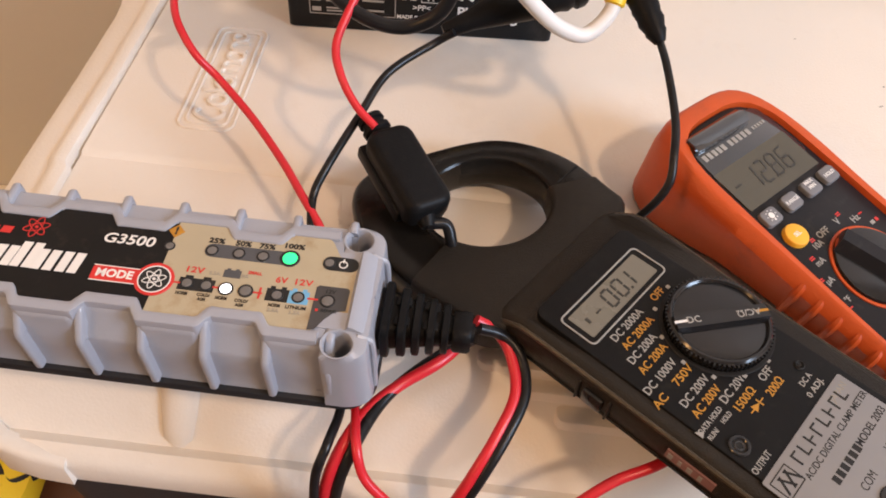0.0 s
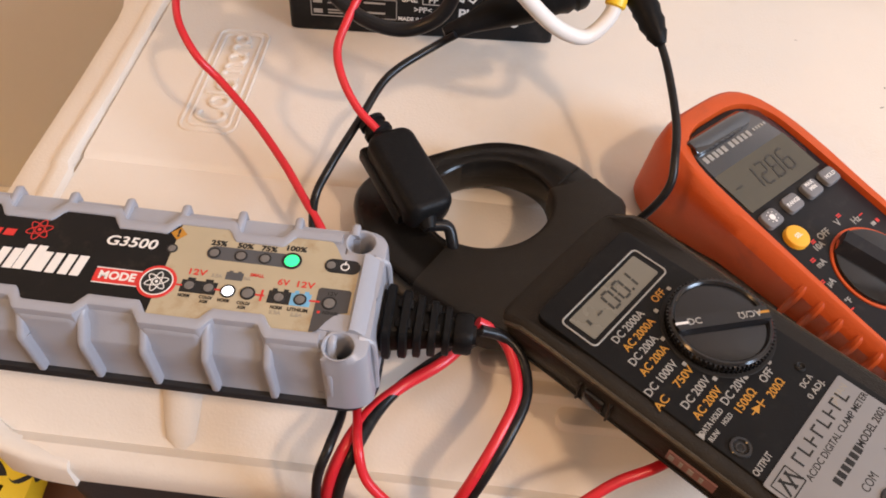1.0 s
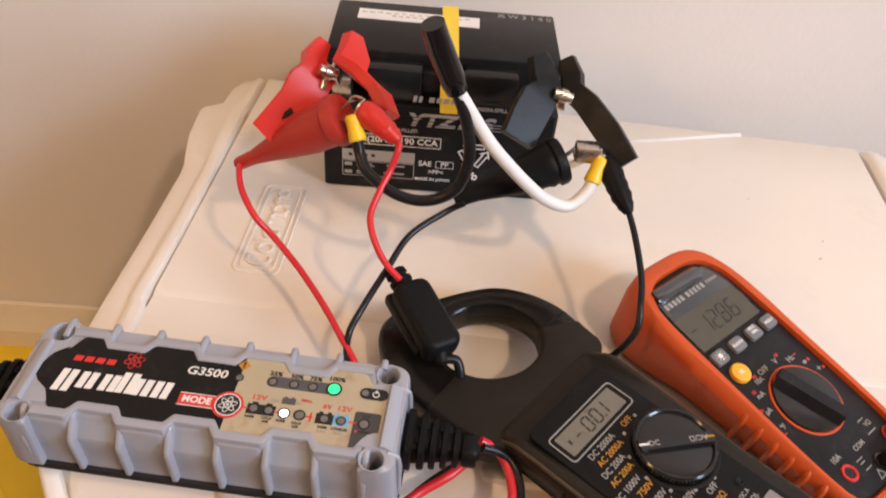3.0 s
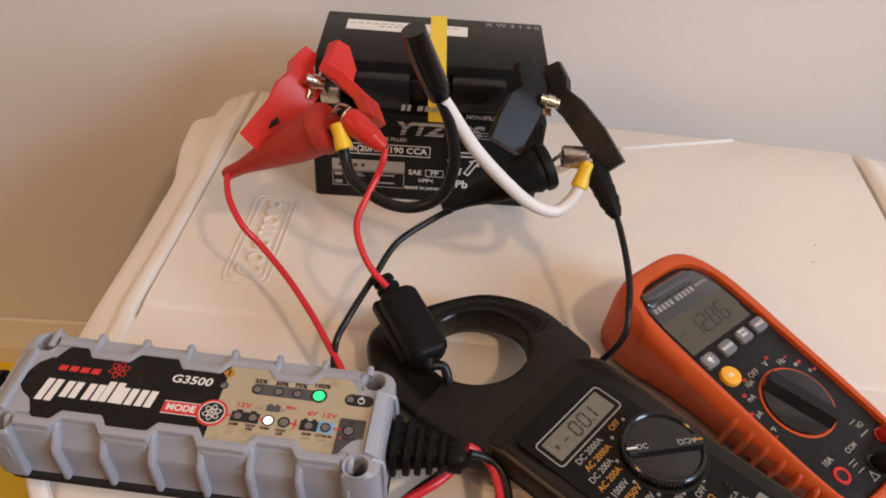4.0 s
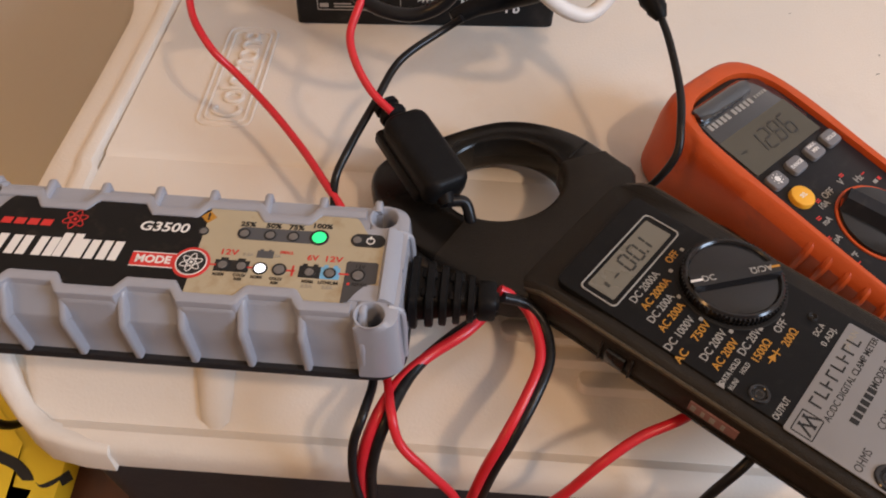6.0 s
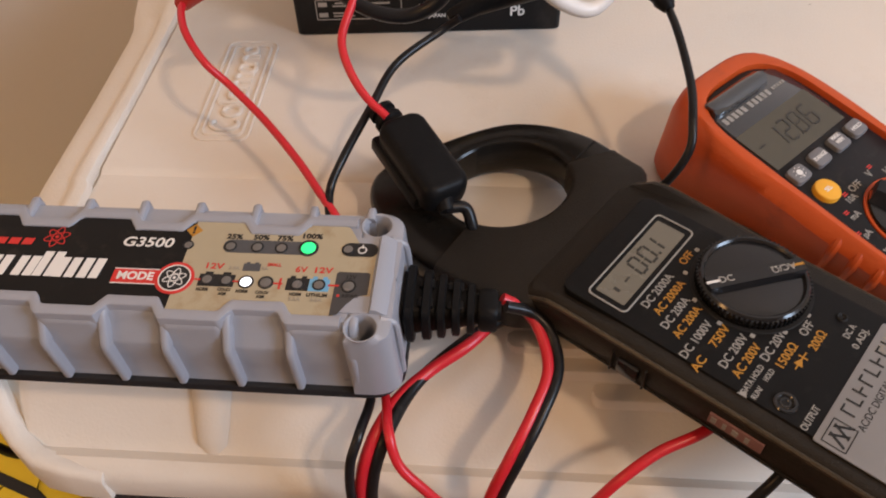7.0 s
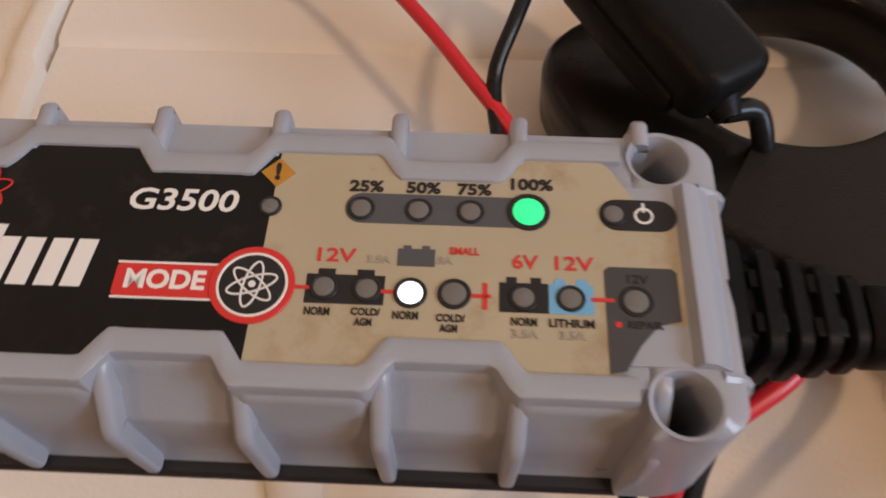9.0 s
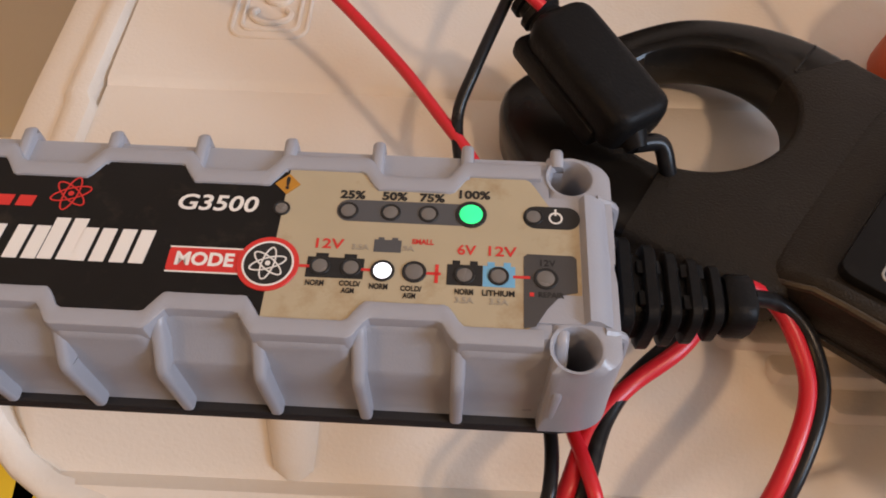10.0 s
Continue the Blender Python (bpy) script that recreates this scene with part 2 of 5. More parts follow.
def blade(points, widths, thick, side, bevel=0.8, steps=5):
    """A bar of oblong section in mm along points; side: the way of its width."""
    pts = glide(points, steps) if steps > 1 else [Vector(p) for p in points]
    n = len(pts)
    bm = bmesh.new()
    rings = []
    for i, p in enumerate(pts):
        d = (pts[min(i + 1, n - 1)] - pts[max(i - 1, 0)]).normalized()
        s = Vector(side)
        s = (s - d * s.dot(d)).normalized()
        u = d.cross(s)
        w = float(np.interp(i / (n - 1) * (len(widths) - 1), range(len(widths)), widths)) / 2
        h, c = thick / 2, bevel
        rings.append([(p + s * x + u * y) * MM for x, y in ((w, h - c), (w - c, h), (c - w, h), (-w, h - c), (-w, c - h), (c - w, -h), (w - c, -h), (w, c - h))])
    loft(bm, rings)
    return bm


def lettering(text, size, material, parent, x, y, z, turn=0.0, name="lettering", shear=0.0, align="CENTER", bold=0.0, squash=1.0, width=0.0):
    """Raised print in mm on a thing's face."""
    cu = bpy.data.curves.new(name, "FONT")
    cu.body, cu.size, cu.align_x, cu.align_y, cu.shear = text, size * MM * 1.38, align, "CENTER", shear
    cu.extrude, cu.offset, cu.resolution_u = 0.00006, bold * MM, 3
    tmp = bpy.data.objects.new("tmp", cu)
    scene.collection.objects.link(tmp)
    me = bpy.data.meshes.new_from_object(tmp.evaluated_get(bpy.context.evaluated_depsgraph_get()))
    bpy.data.objects.remove(tmp)
    bpy.data.curves.remove(cu)
    me.name = name
    if width:
        span = [v.co.x for v in me.vertices]
        squash = width * MM / (max(span) - min(span))
    me.materials.clear()
    me.materials.append(material)
    ob = new(name, me)
    ob.parent = parent
    ob.matrix_local = pose(x * MM, y * MM, z * MM, 0, 0, turn) @ Matrix.Diagonal((squash, 1, 1, 1))
    return ob


def bars(rects, z, material, parent, name, slant=0.0, h=0.12):
    """Flat printed strokes: (centre x, centre y, width, height) in mm, as one mesh."""
    bm = bmesh.new()
    for cx, cy, w, ht in rects:
        vs = []
        for dz in (0, h):
            vs.append([bm.verts.new(V((cx + sx * w / 2 + slant * sy * ht / 2, cy + sy * ht / 2, z + dz))) for sx, sy in ((-1, -1), (1, -1), (1, 1), (-1, 1))])
        bm.faces.new(vs[1])
        bm.faces.new(vs[0][::-1])
        for i in range(4):
            bm.faces.new((vs[0][i], vs[0][(i + 1) % 4], vs[1][(i + 1) % 4], vs[1][i]))
    return part(name, bm, material, parent, smooth=False)


def digits(groups, z, parent, slant):
    """Each lit digit of a display as a part of its own."""
    for g in groups:
        strokes(g, z, LCD_SEG, parent, "segment", slant)


def strokes(rects, z, material, parent, name="mark_stroke", slant=0.0):
    """A plain stroke of its own for each rectangle."""
    for r in rects:
        bars([r], z, material, parent, name, slant)


SEGMENTS = {"0": "abcdef", "1": "bc", "2": "abged", "6": "afgedc", "8": "abcdefg", "-": "g"}


def seven_segment(ch, cx, cy, w, h, t, slant):
    """The lit strokes of one display digit, as rectangles."""
    rects = []
    for s in SEGMENTS[ch]:
        if s in "agd":
            y = cy + {"a": h / 2, "g": 0, "d": -h / 2}[s]
            rects.append((cx + slant * (y - cy), y, w - t * 1.2, t))
        else:
            x = cx + (w / 2 if s in "bc" else -w / 2)
            y = cy + (h / 4 if s in "bf" else -h / 4)
            rects.append((x + slant * (y - cy), y, t, h / 2 - t * 0.6))
    return rects


def turned(o, yaw, pitch, roll):
    return Matrix.Translation(o) @ Matrix.Rotation(radians(yaw), 4, "Z") @ Matrix.Rotation(radians(pitch), 4, "Y") @ Matrix.Rotation(radians(roll), 4, "X")


def down_to(m, x, y, height):
    """The local z, in mm, at which the spot (x, y) of a thing lies at that height in the world, in mm."""
    p = m @ V((x, y, 0))
    return (height - p.z / MM) / m[2][2]


# ---- the room ----
FLOOR_Z, WALL_Y = -400, 150


def structure(name, bm, material, label, category):
    ob = part(name, bm, material, None, label, smooth=False)
    return tagged(ob, label, category, kind="structure")


structure("wall_north", box(-1900, 1950, WALL_Y, WALL_Y + 120, FLOOR_Z - 30, 2200, 0), WALL, "smooth painted wall in warm off-white behind the cooler", "wall")
structure("wall_west", box(-2000, -1900, -2700, WALL_Y + 120, FLOOR_Z - 30, 2200, 0), WALL_PLAIN, "plain painted side wall of the room", "wall")
structure("wall_south", box(-2000, 2050, -2800, -2700, FLOOR_Z - 30, 2200, 0), WALL_PLAIN, "plain painted wall behind the camera", "wall")
structure("ceiling", box(-2000, 2050, -2800, WALL_Y + 120, 2200, 2260, 0), WALL_PLAIN, "plain painted ceiling", "ceiling")
east = bmesh.new()
for y0, y1, z0, z1 in ((-2700, -1750, FLOOR_Z - 30, 2200), (-650, WALL_Y + 120, FLOOR_Z - 30, 2200), (-1750, -650, FLOOR_Z - 30, 700), (-1750, -650, 1800, 2200)):
    piece = box(1950, 2050, y0, y1, z0, z1, 0)
    me_tmp = bpy.data.meshes.new("tmp")
    piece.to_mesh(me_tmp)
    piece.free()
    east.from_mesh(me_tmp)
    bpy.data.meshes.remove(me_tmp)
structure("wall_east", east, WALL_PLAIN, "plain painted side wall with a window opening", "wall")
structure("floor", box(-1900, 1950, -2700, WALL_Y - 2, FLOOR_Z - 40, FLOOR_Z - 4, 0), PLANK, "dark subfloor under the wooden boards", "floor")
base = bmesh.new()
loft(base, [[V((x, WALL_Y - 1, FLOOR_Z)), V((x, WALL_Y - 15, FLOOR_Z)), V((x, WALL_Y - 15, FLOOR_Z + 62)), V((x, WALL_Y - 11, FLOOR_Z + 74)), V((x, WALL_Y - 9, FLOOR_Z + 80)), V((x, WALL_Y - 5, FLOOR_Z + 95)), V((x, WALL_Y - 1, FLOOR_Z + 96))] for x in (-1899, 1949)])
structure("baseboard", base, TRIM, "cream painted moulded baseboard along the wall", "baseboard")

# ---- cooler ----
COOLER_M = pose(0, -0.12, 0, 0, 0, -4.5) @ pose(0, 0.12, 0)
FROM_WORLD = COOLER_M.inverted()
cooler = thing("cooler", COOLER_M, "large cream-lidded picnic cooler with a charcoal body on the floor", "cooler")
LX0, LX1, LYB = -104, 432, 136


def lid_section(x, edge):
    """Front-to-back profile of the lid; edge: 0 at the border strips, 1 inside."""
    return [(-250.5, -61), (-251.5, -48), (-248.5, -42.5), (-244, -40.4), (-239.5, -42.2), (-212, -8 - 3 * (1 - edge)), (-204, -1.5), (-196, 0), (-122, 0), (-119, -0.2), (-117, 1.2), (-114, 1.4), (60, 1.4), (LYB - 8, 0.6), (LYB - 2, -3), (LYB, -10), (LYB, -61)]


bm = bmesh.new()
rings = []
for x in [LX0 - 1, -96, -85, -83] + [-79 + 20 * i for i in range(24)] + [390, 392, 410, LX1 + 1]:
    sunk = x < -84 or x > 391
    cut = -251.5 + 1.3 * max(0, -77 - x, x - 404)
    rings.append([V((x, max(y, cut), -32 if sunk and z > -32 and y > -197 else z)) for y, z in lid_section(x, 1)])
loft(bm, rings)
lid = part("lid", bm, CREAM, cooler, "cream moulded plastic lid")


def border_strip(side):
    """The raised border along one end of the lid, with its step and rounded corners."""
    bm = bmesh.new()
    rings = []
    stations = [(-194, -109, -92, 0), (-186, -110, -83, 0.5), (-150, -111, -83, 1), (-130, -111, -83, 1.4), (-126, -110.5, -85, 2), (-60, -110, -84, 2), (-4, -110.5, -84.5, 2), (8, -112, -84.5, 2), (18, -115, -84.5, 2.5), (43, -121, -85, 2.5), (74, -124, -85.5, 2.5), (80, -122, -85.5, 2.5), (88, -110, -85.5, 2.2), (112, -109, -86, 1.5), (LYB - 8, -106, -86, -2), (LYB, -101, -86, -9)]
    s = 1 if side < 0 else -1
    for y, outer_x, inner_x, top in stations:
        ox = outer_x if side < 0 else LX1 - (outer_x + 104)
        inner = inner_x if side < 0 else 391 - (inner_x + 83)
        w = inner - ox
        rings.append([V(p) for p in ((inner, y, -61), (inner, y, top - 1), (inner - w * 0.06, y, top + 1.6), (inner - w * 0.2, y, top + 2.4), (inner - w * 0.34, y, top + 1.2), (inner - w * 0.4, y, top - 0.6), (inner - w * 0.75, y, top - 1.6), (ox + w * 0.06, y, top - 4), (ox, y, top - 10), (ox - s * 1, y, -60), (ox - s * 1, y, -61))])
    loft(bm, rings)
    return bm


def corner_lip(side):
    """The raised lip that runs round one front corner of the lid."""
    line = [(-101, -188, 0.4), (-103.5, -202, -1.5), (-103, -213, -8), (-100, -223, -19.5), (-94.5, -232, -29), (-87, -239.5, -36), (-78, -245, -39.6), (-64, -247.6, -41.2), (-50, -248.4, -43.5)]
    bm, rings = bmesh.new(), []
    for i, (x, y, z) in enumerate(line):
        a, b = line[max(0, i - 1)], line[min(len(line) - 1, i + 1)]
        d = Vector((b[0] - a[0], b[1] - a[1])).normalized()
        row = []
        for u, h in ((-5.4, -61), (-5.2, z - 3.4), (-4.2, z - 1.0), (-2.2, z), (1.6, z), (3.4, z - 1.0), (4.4, z - 3.2), (4.6, -61)):
            px, py = x - d.y * -u, y + d.x * -u
            row.append(V((px if side < 0 else LX1 - 104 - px, py, h)))
        rings.append(row)
    loft(bm, rings)
    return bm


for side in (-1, 1):
    part("corner_lip", corner_lip(side), CREAM, cooler, "raised cream lip at the lid corner")
part("lid_border", border_strip(-1), CREAM, cooler, "raised cream border of the lid")
part("lid_border", border_strip(1), CREAM, cooler, "raised cream border of the lid")
# grip boss on the front slope
boss = bmesh.new()
loft(boss, [[V((-6.5 + 9.5 * math.cos(a) * k, -205 - 34 * t, -4 - 37 * t + (0.5 + 10.5 * math.sin(a)) * k)) for a in [math.pi * i / 12 for i in range(13)]] for t, k in ((0.0, 1.0), (0.35, 0.95), (0.7, 0.8), (0.95, 0.62), (1.02, 0.2))])
part("grip_boss", boss, CREAM, lid, "rounded moulded boss on the front slope")
for i, (x, y, w, z) in enumerate(((112, -205, 76, -1), (128, -212, 62, -6), (146, -220, 48, -13))):
    part("moulded_step", slab(cut_corners(rrect(x + w / 2, y + 1, w, 9, 4, 3), 0), z - 6, z + 0.3, 1.2), CREAM, lid, m=pose(0, 0, 0))
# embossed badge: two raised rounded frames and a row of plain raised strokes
badge = new("badge")
badge.parent = lid
badge.matrix_local = FROM_WORLD @ pose(-0.0267, -0.0483, 0.0014, 0, 0, 86.1)
for w, h, r in ((87, 29, 6), (79, 22, 4)):
    part("raised_frame", annulus(rrect(0, 0, w, h, r), rrect(0, 0, w - 3, h - 3, r - 1.2), -0.5, 1.0, 0.45), CREAM, badge)
random.seed(4)
for kind, x, y, w, h in (("arc", -31, 0, 9, 14), ("ring", -20.5, -1.5, 8, 9), ("stem", -13.6, 0.5, 0, 13), ("ring", -6.8, -1.5, 8, 9), ("arch", 2.2, -1.5, 6, 9), ("arch", 8.2, -1.5, 6, 9), ("ring", 16.2, -1.5, 8, 9), ("arch", 25, -1.5, 7, 9), ("ring", 33.4, 0, 7, 7)):
    if kind == "stem":
        path = [(x, y - h / 2, 0.6), (x, y, 0.7), (x, y + h / 2, 0.6)]
    elif kind == "arch":
        path = [(x - w / 2, y - h / 2, 0.6), (x - w / 2, y + h * 0.25, 0.7), (x, y + h / 2, 0.7), (x + w / 2, y + h * 0.25, 0.7), (x + w / 2, y - h / 2, 0.6)]
    else:
        span = (50, 310) if kind == "arc" else (0, 360)
        path = [(x + w / 2 * math.cos(radians(a)), y + h / 2 * math.sin(radians(a)), 0.7) for a in np.linspace(*span, 11)]
    part("raised_stroke", tube(path, 1.25, 8, 4), CREAM, badge)
for x, y, w, h, a in ((332, -40, 4.2, 1.2, 20), (340, -22, 2.2, 1.6, 60), (372, -98, 3.0, 0.9, -40), (371, -108, 3.4, 0.8, -30), (300, 20, 2.4, 0.9, 10), (205, 40, 1.8, 1.2, 0)):
    part("scuff", slab(cut_corners([(-w / 2, 0), (0, h / 2), (w / 2, 0.1), (0, -h / 2)], 1), 0, 0.06, 0), FAINT_INK, lid, m=FROM_WORLD @ pose(x * MM, y * MM, 0.00145, 0, 0, a))
# ridge on the cream lid, its bright highlight put in as white colour
part("lid_highlight_ridge", box(-48, 48, -1.2, 1.2, 0, 2.2, 0.6), WHITE_INK, lid, "raised moulded ridge, coloured white for its highlight", m=FROM_WORLD @ pose(0.270, 0.093, 0.0004, 0, 0, 13.5))
body = bmesh.new()
ring = lambda d, z: [V((x, y, z)) for x, y in rrect(164, -56, 522 - d, 370 - d, 24)]
loft(body, [ring(50, FLOOR_Z + 2), ring(46, FLOOR_Z + 12), ring(8, -80), ring(6, -62)])
part("cooler_body", body, DARKBODY, cooler, "charcoal tapered plastic body")

# ---- battery ----
battery = thing("motorcycle_battery", pose(0, 0, 0.0014), "black motorcycle battery with grey print and yellow tape, on the lid", "battery")
bm = bmesh.new()
ring = lambda d, z: [V((x, y, z)) for x, y in rrect(75, 43.5, 150 - d, 87 - d, 3, 3)]
loft(bm, [ring(2, 0), ring(0, 1), ring(0, 66), ring(0.8, 67)])
part("case", bm, BATTERY, battery)
part("cover", box(1, 149, 17, 86.5, 66.5, 94.5, 2), BATTERY, battery, "matt black cover")
part("terminal_block", box(28, 62, 3, 18, 66.5, 90, 1.6), BATTERY_SHINE, battery, "glossy black block beside the terminal")
part("terminal_block", box(88, 122, 3, 18, 66.5, 90, 1.6), BATTERY_SHINE, battery, "glossy black block beside the terminal")
part("terminal_block", box(62, 88, 9, 18, 66.5, 86, 1.2), BATTERY, battery)
for x in (12, 138):
    part("terminal", box(x - 6, x + 6, 4, 16, 66, 80, 1), STEEL, battery, "metal terminal")
strap = bmesh.new()
loft(strap, [[V((72 + dx, y, z)), V((83 + dx, y, z)), V((83 + dx, y + oy, z + oz)), V((72 + dx, y + oy, z + oz))] for dx, y, z, oy, oz in ((0, 87.2, 60, -0.5, 0), (0, 87.2, 94.9, -0.5, -0.5), (0.3, 60, 95.0, 0, -0.5), (0.8, 17, 95.0, 0, -0.5), (1.3, 8.5, 89, 0.5, -0.3), (1.8, -0.5, 74, 0.4, 0), (2.6, -0.6, 64, 0.4, 0))])
part("tape", strap, YELLOWTAPE, battery, "yellow tape band", smooth=False)
part("sticker", box(15, 96, 60, 74, 94.4, 94.8, 0), WHITE_INK, battery, "white printed sticker", m=pose(0, 0, 0, 0, 0, -1))
bars([(20 + i * 5.3, 68.5 + (i % 3) * 0.4, 3.6, 1.0) for i in range(14)] + [(40 + i * 4.6, 65.2, 3.2, 1.3) for i in range(7)], 94.8, FAINT_INK, battery, "printed_line")
lettering("X W 3 1 4 0", 5.2, GREY_INK, battery, 128, 79, 94.55, -1, bold=0.1)
front = new("front_label")
front.parent = battery
front.matrix_local = pose(0, -0.0004, 0, 90, 0, 0)
LZ = 0.3
lettering("YTZ10S", 9.0, GREY_INK, front, 81, 57.4, LZ, shear=0.25, bold=0.55, width=56)
for k in range(3):
    bars([(82, 54.6 + 2.6 * k, 60, 0.5)], LZ + 0.15, BATTERY, front, "print_gap")
lettering("ELECTROLYTE FILLED", 2.6, GREY_INK, front, 44, 49, LZ, bold=0.1)
lettering("NON-SPILLABLE", 2.8, GREY_INK, front, 112, 69, LZ, bold=0.1)
lettering("9.1Ah(20HR)/190 CCA", 4.6, WHITE_INK, front, 44, 40.6, LZ, bold=0.12, squash=1.02)
part("print_frame", annulus(rrect(44, 40.6, 66, 8.4, 0.6), rrect(44, 40.6, 65, 7.4, 0.4), 0.2, 0.4, 0.05), WHITE_INK, front)
part("print_panel", slab(rrect(36.5, 27.5, 48, 8.5, 0.6), 0.2, 0.38, 0), GREY_INK, front)
part("print_frame", annulus(rrect(36.5, 16.5, 48, 12.5, 0.6), rrect(36.5, 16.5, 47, 11.5, 0.4), 0.2, 0.4, 0.05), GREY_INK, front)
bars([(16.5, 19.8, 5, 2.6), (16.5, 13.4, 5, 2.6), (28, 20.5, 9, 0.9), (28, 18.8, 12, 0.8), (27, 14.4, 10, 0.9), (28, 12.6, 12, 0.8), (48, 20.2, 12, 1.2), (47, 14, 14, 1.2)], LZ, GREY_INK, front, "printed_line")
bars([(18 + i * 5, 27.6, 2.4, 2.2) for i in range(4)], 0.4, BLACK_INK, front, "printed_line")
lettering("SAE", 3.9, WHITE_INK, front, 67.5, 24, LZ, bold=0.1)
lettering("PP", 3.8, WHITE_INK, front, 80.5, 24, LZ, bold=0.1)
part("print_frame", annulus(rrect(80.5, 24, 12, 5.6, 0.4), rrect(80.5, 24, 11.2, 4.8, 0.3), 0.2, 0.4, 0.05), WHITE_INK, front)
lettering(">PP<", 3.4, WHITE_INK, front, 75, 17.6, LZ, bold=0.08)
lettering("MADE IN JAPAN", 2.4, WHITE_INK, front, 73, 11.4, LZ, bold=0.08)
for a in range(3):
    t = radians(90 + 120 * a)
    cx, cz = 99 + 6.5 * math.cos(t), 34 + 6.5 * math.sin(t)
    c, s = math.cos(t + math.pi / 2), math.sin(t + math.pi / 2)
    rot = lambda q: [(cx + x * c - y * s, cz + x * s + y * c) for x, y in q]
    part("recycling_arrow", annulus(rot([(-7, -2), (3, -2), (3, -4.2), (8, 0), (3, 4.2), (3, 2), (-7, 2)]), rot([(-6, -1), (4, -1), (4, -2), (6.2, 0), (4, 2), (4, 1), (-6, 1)]), 0.2, 0.4, 0.02), WHITE_INK, front, smooth=False)
lettering("Pb", 6.2, WHITE_INK, front, 99, 16.5, LZ, bold=0.2)
lettering("Pb", 6.2, WHITE_INK, front, 125, 13, LZ, bold=0.2)
part("crossed_bin", annulus(circle(125, 27, 6.4, 20), circle(125, 27, 5.4, 20), 0.2, 0.4, 0.05), WHITE_INK, front)
bars([(125, 27, 15, 1.0), (125, 20, 8, 0.8)], LZ, WHITE_INK, front, "printed_line", slant=0)
# maker's mark as plain strokes
strokes([(58.5 + 0, 73, 2.2, 4.4), (62, 73, 2.2, 4.4)] + [(69 + i * 4.6, 73, 3.4, 3.6) for i in range(5)], LZ, GREY_INK, front, "mark_stroke", slant=0.15)
bars([(106, 53.5 + i * 2.2, 26, 0.5) for i in range(3)], LZ, GREY_INK, front, "printed_line")

def around(poly, c, n=72):
    """The outline at even angles round c."""
    out = []
    for i in range(n):
        a = 2 * math.pi * i / n
        d = (math.cos(a), math.sin(a))
        best = 0
        for p, q in zip(poly, poly[1:] + poly[:1]):
            ex, ey = q[0] - p[0], q[1] - p[1]
            det = d[0] * -ey + d[1] * ex
            if abs(det) < 1e-9:
                continue
            wx, wy = p[0] - c[0], p[1] - c[1]
            t, u = (wx * -ey + wy * ex) / det, (d[0] * wy - d[1] * wx) / det
            if t > 0 and -1e-6 <= u <= 1 + 1e-6:
                best = max(best, t)
        out.append((c[0] + d[0] * best, c[1] + d[1] * best))
    return out


# ---- battery charger ----
CHARGER_M = turned((0.0049, -0.2223, 0.0524), -5.21, -0.62, 2.44) @ Matrix.Scale(0.901, 4)
charger = thing("battery_charger", CHARGER_M, "grey ribbed smart battery charger with yellowed label, green light on", "battery charger")
X0, X1, BASE = -123, 69, -41.6
FINS = [53.5 - 23.2 * i for i in range(8)]


def dip(x):
    """0 where the label is wide, 1 where a pocket cuts into it."""
    k = 0.0
    for c in (17.5, -28.9, -75.3):
        k = max(k, min(1, max(0, (13.6 - abs(x - c)) / 5.6)))
    return k * k * (3 - 2 * k)


front_edge = lambda x: -17.2 + 5.2 * dip(x)
back_edge = lambda x: 28.6 - 5.4 * dip(x)
bm = bmesh.new()
rings = []
for i in range(111):
    x = -105.2 + i * 156.4 / 110
    f, b = front_edge(x), back_edge(x)
    rings.append([V(p) for p in ((x, -22.9, -37.2), (x, -22.7, -36.2), (x, -22.3, -34.8), (x, -22.1, -26), (x, -22.0, -15.4), (x, -21.4, -13.8), (x, f - 3.6, -6.2), (x, f - 3.0, -4.0), (x, f, -1.6), (x, b, -1.6), (x, b + 2.4, -2.6), (x, 34.4, -2.8), (x, 35.5, -4.6), (x, 35.4, -37))])
loft(bm, rings)
part("body", bm, GREY, charger, "grey moulded body")
part("base", slab(rrect((X0 + X1) / 2, 6.0, X1 - X0 + 1.5, 62.6, 13), BASE, -37.2, 1.0), BASEBLACK, charger, "black base tray")
part("base_foot", slab(rrect((X0 + X1) / 2 + 8, 18.0, X1 - X0 - 60, 26, 8), -56.5, BASE, 0.0), BASEBLACK, charger, "black foot under the base tray")


def rib(x, path, wide=1.55, deep=6.5, shallow=()):
    """Flat-topped rib that follows a path across the body at one x."""
    bm, rings = bmesh.new(), []
    for i, (y, z) in enumerate(path):
        (ya, za), (yb, zb) = path[max(0, i - 1)], path[min(len(path) - 1, i + 1)]
        dy, dz = yb - ya, zb - za
        n = math.hypot(dy, dz)
        ny, nz = (dz / n, -dy / n) if path[-1][0] < path[0][0] else (-dz / n, dy / n)
        low = shallow[i] if i < len(shallow) else deep
        rings.append([V((x + u * wide, y - ny * d, z - nz * d)) for u, d in ((-1.15, low), (-1.05, 1.0), (-0.85, 0.35), (-0.45, 0), (0.45, 0), (0.85, 0.35), (1.05, 1.0), (1.15, low))])
    loft(bm, rings)
    return bm


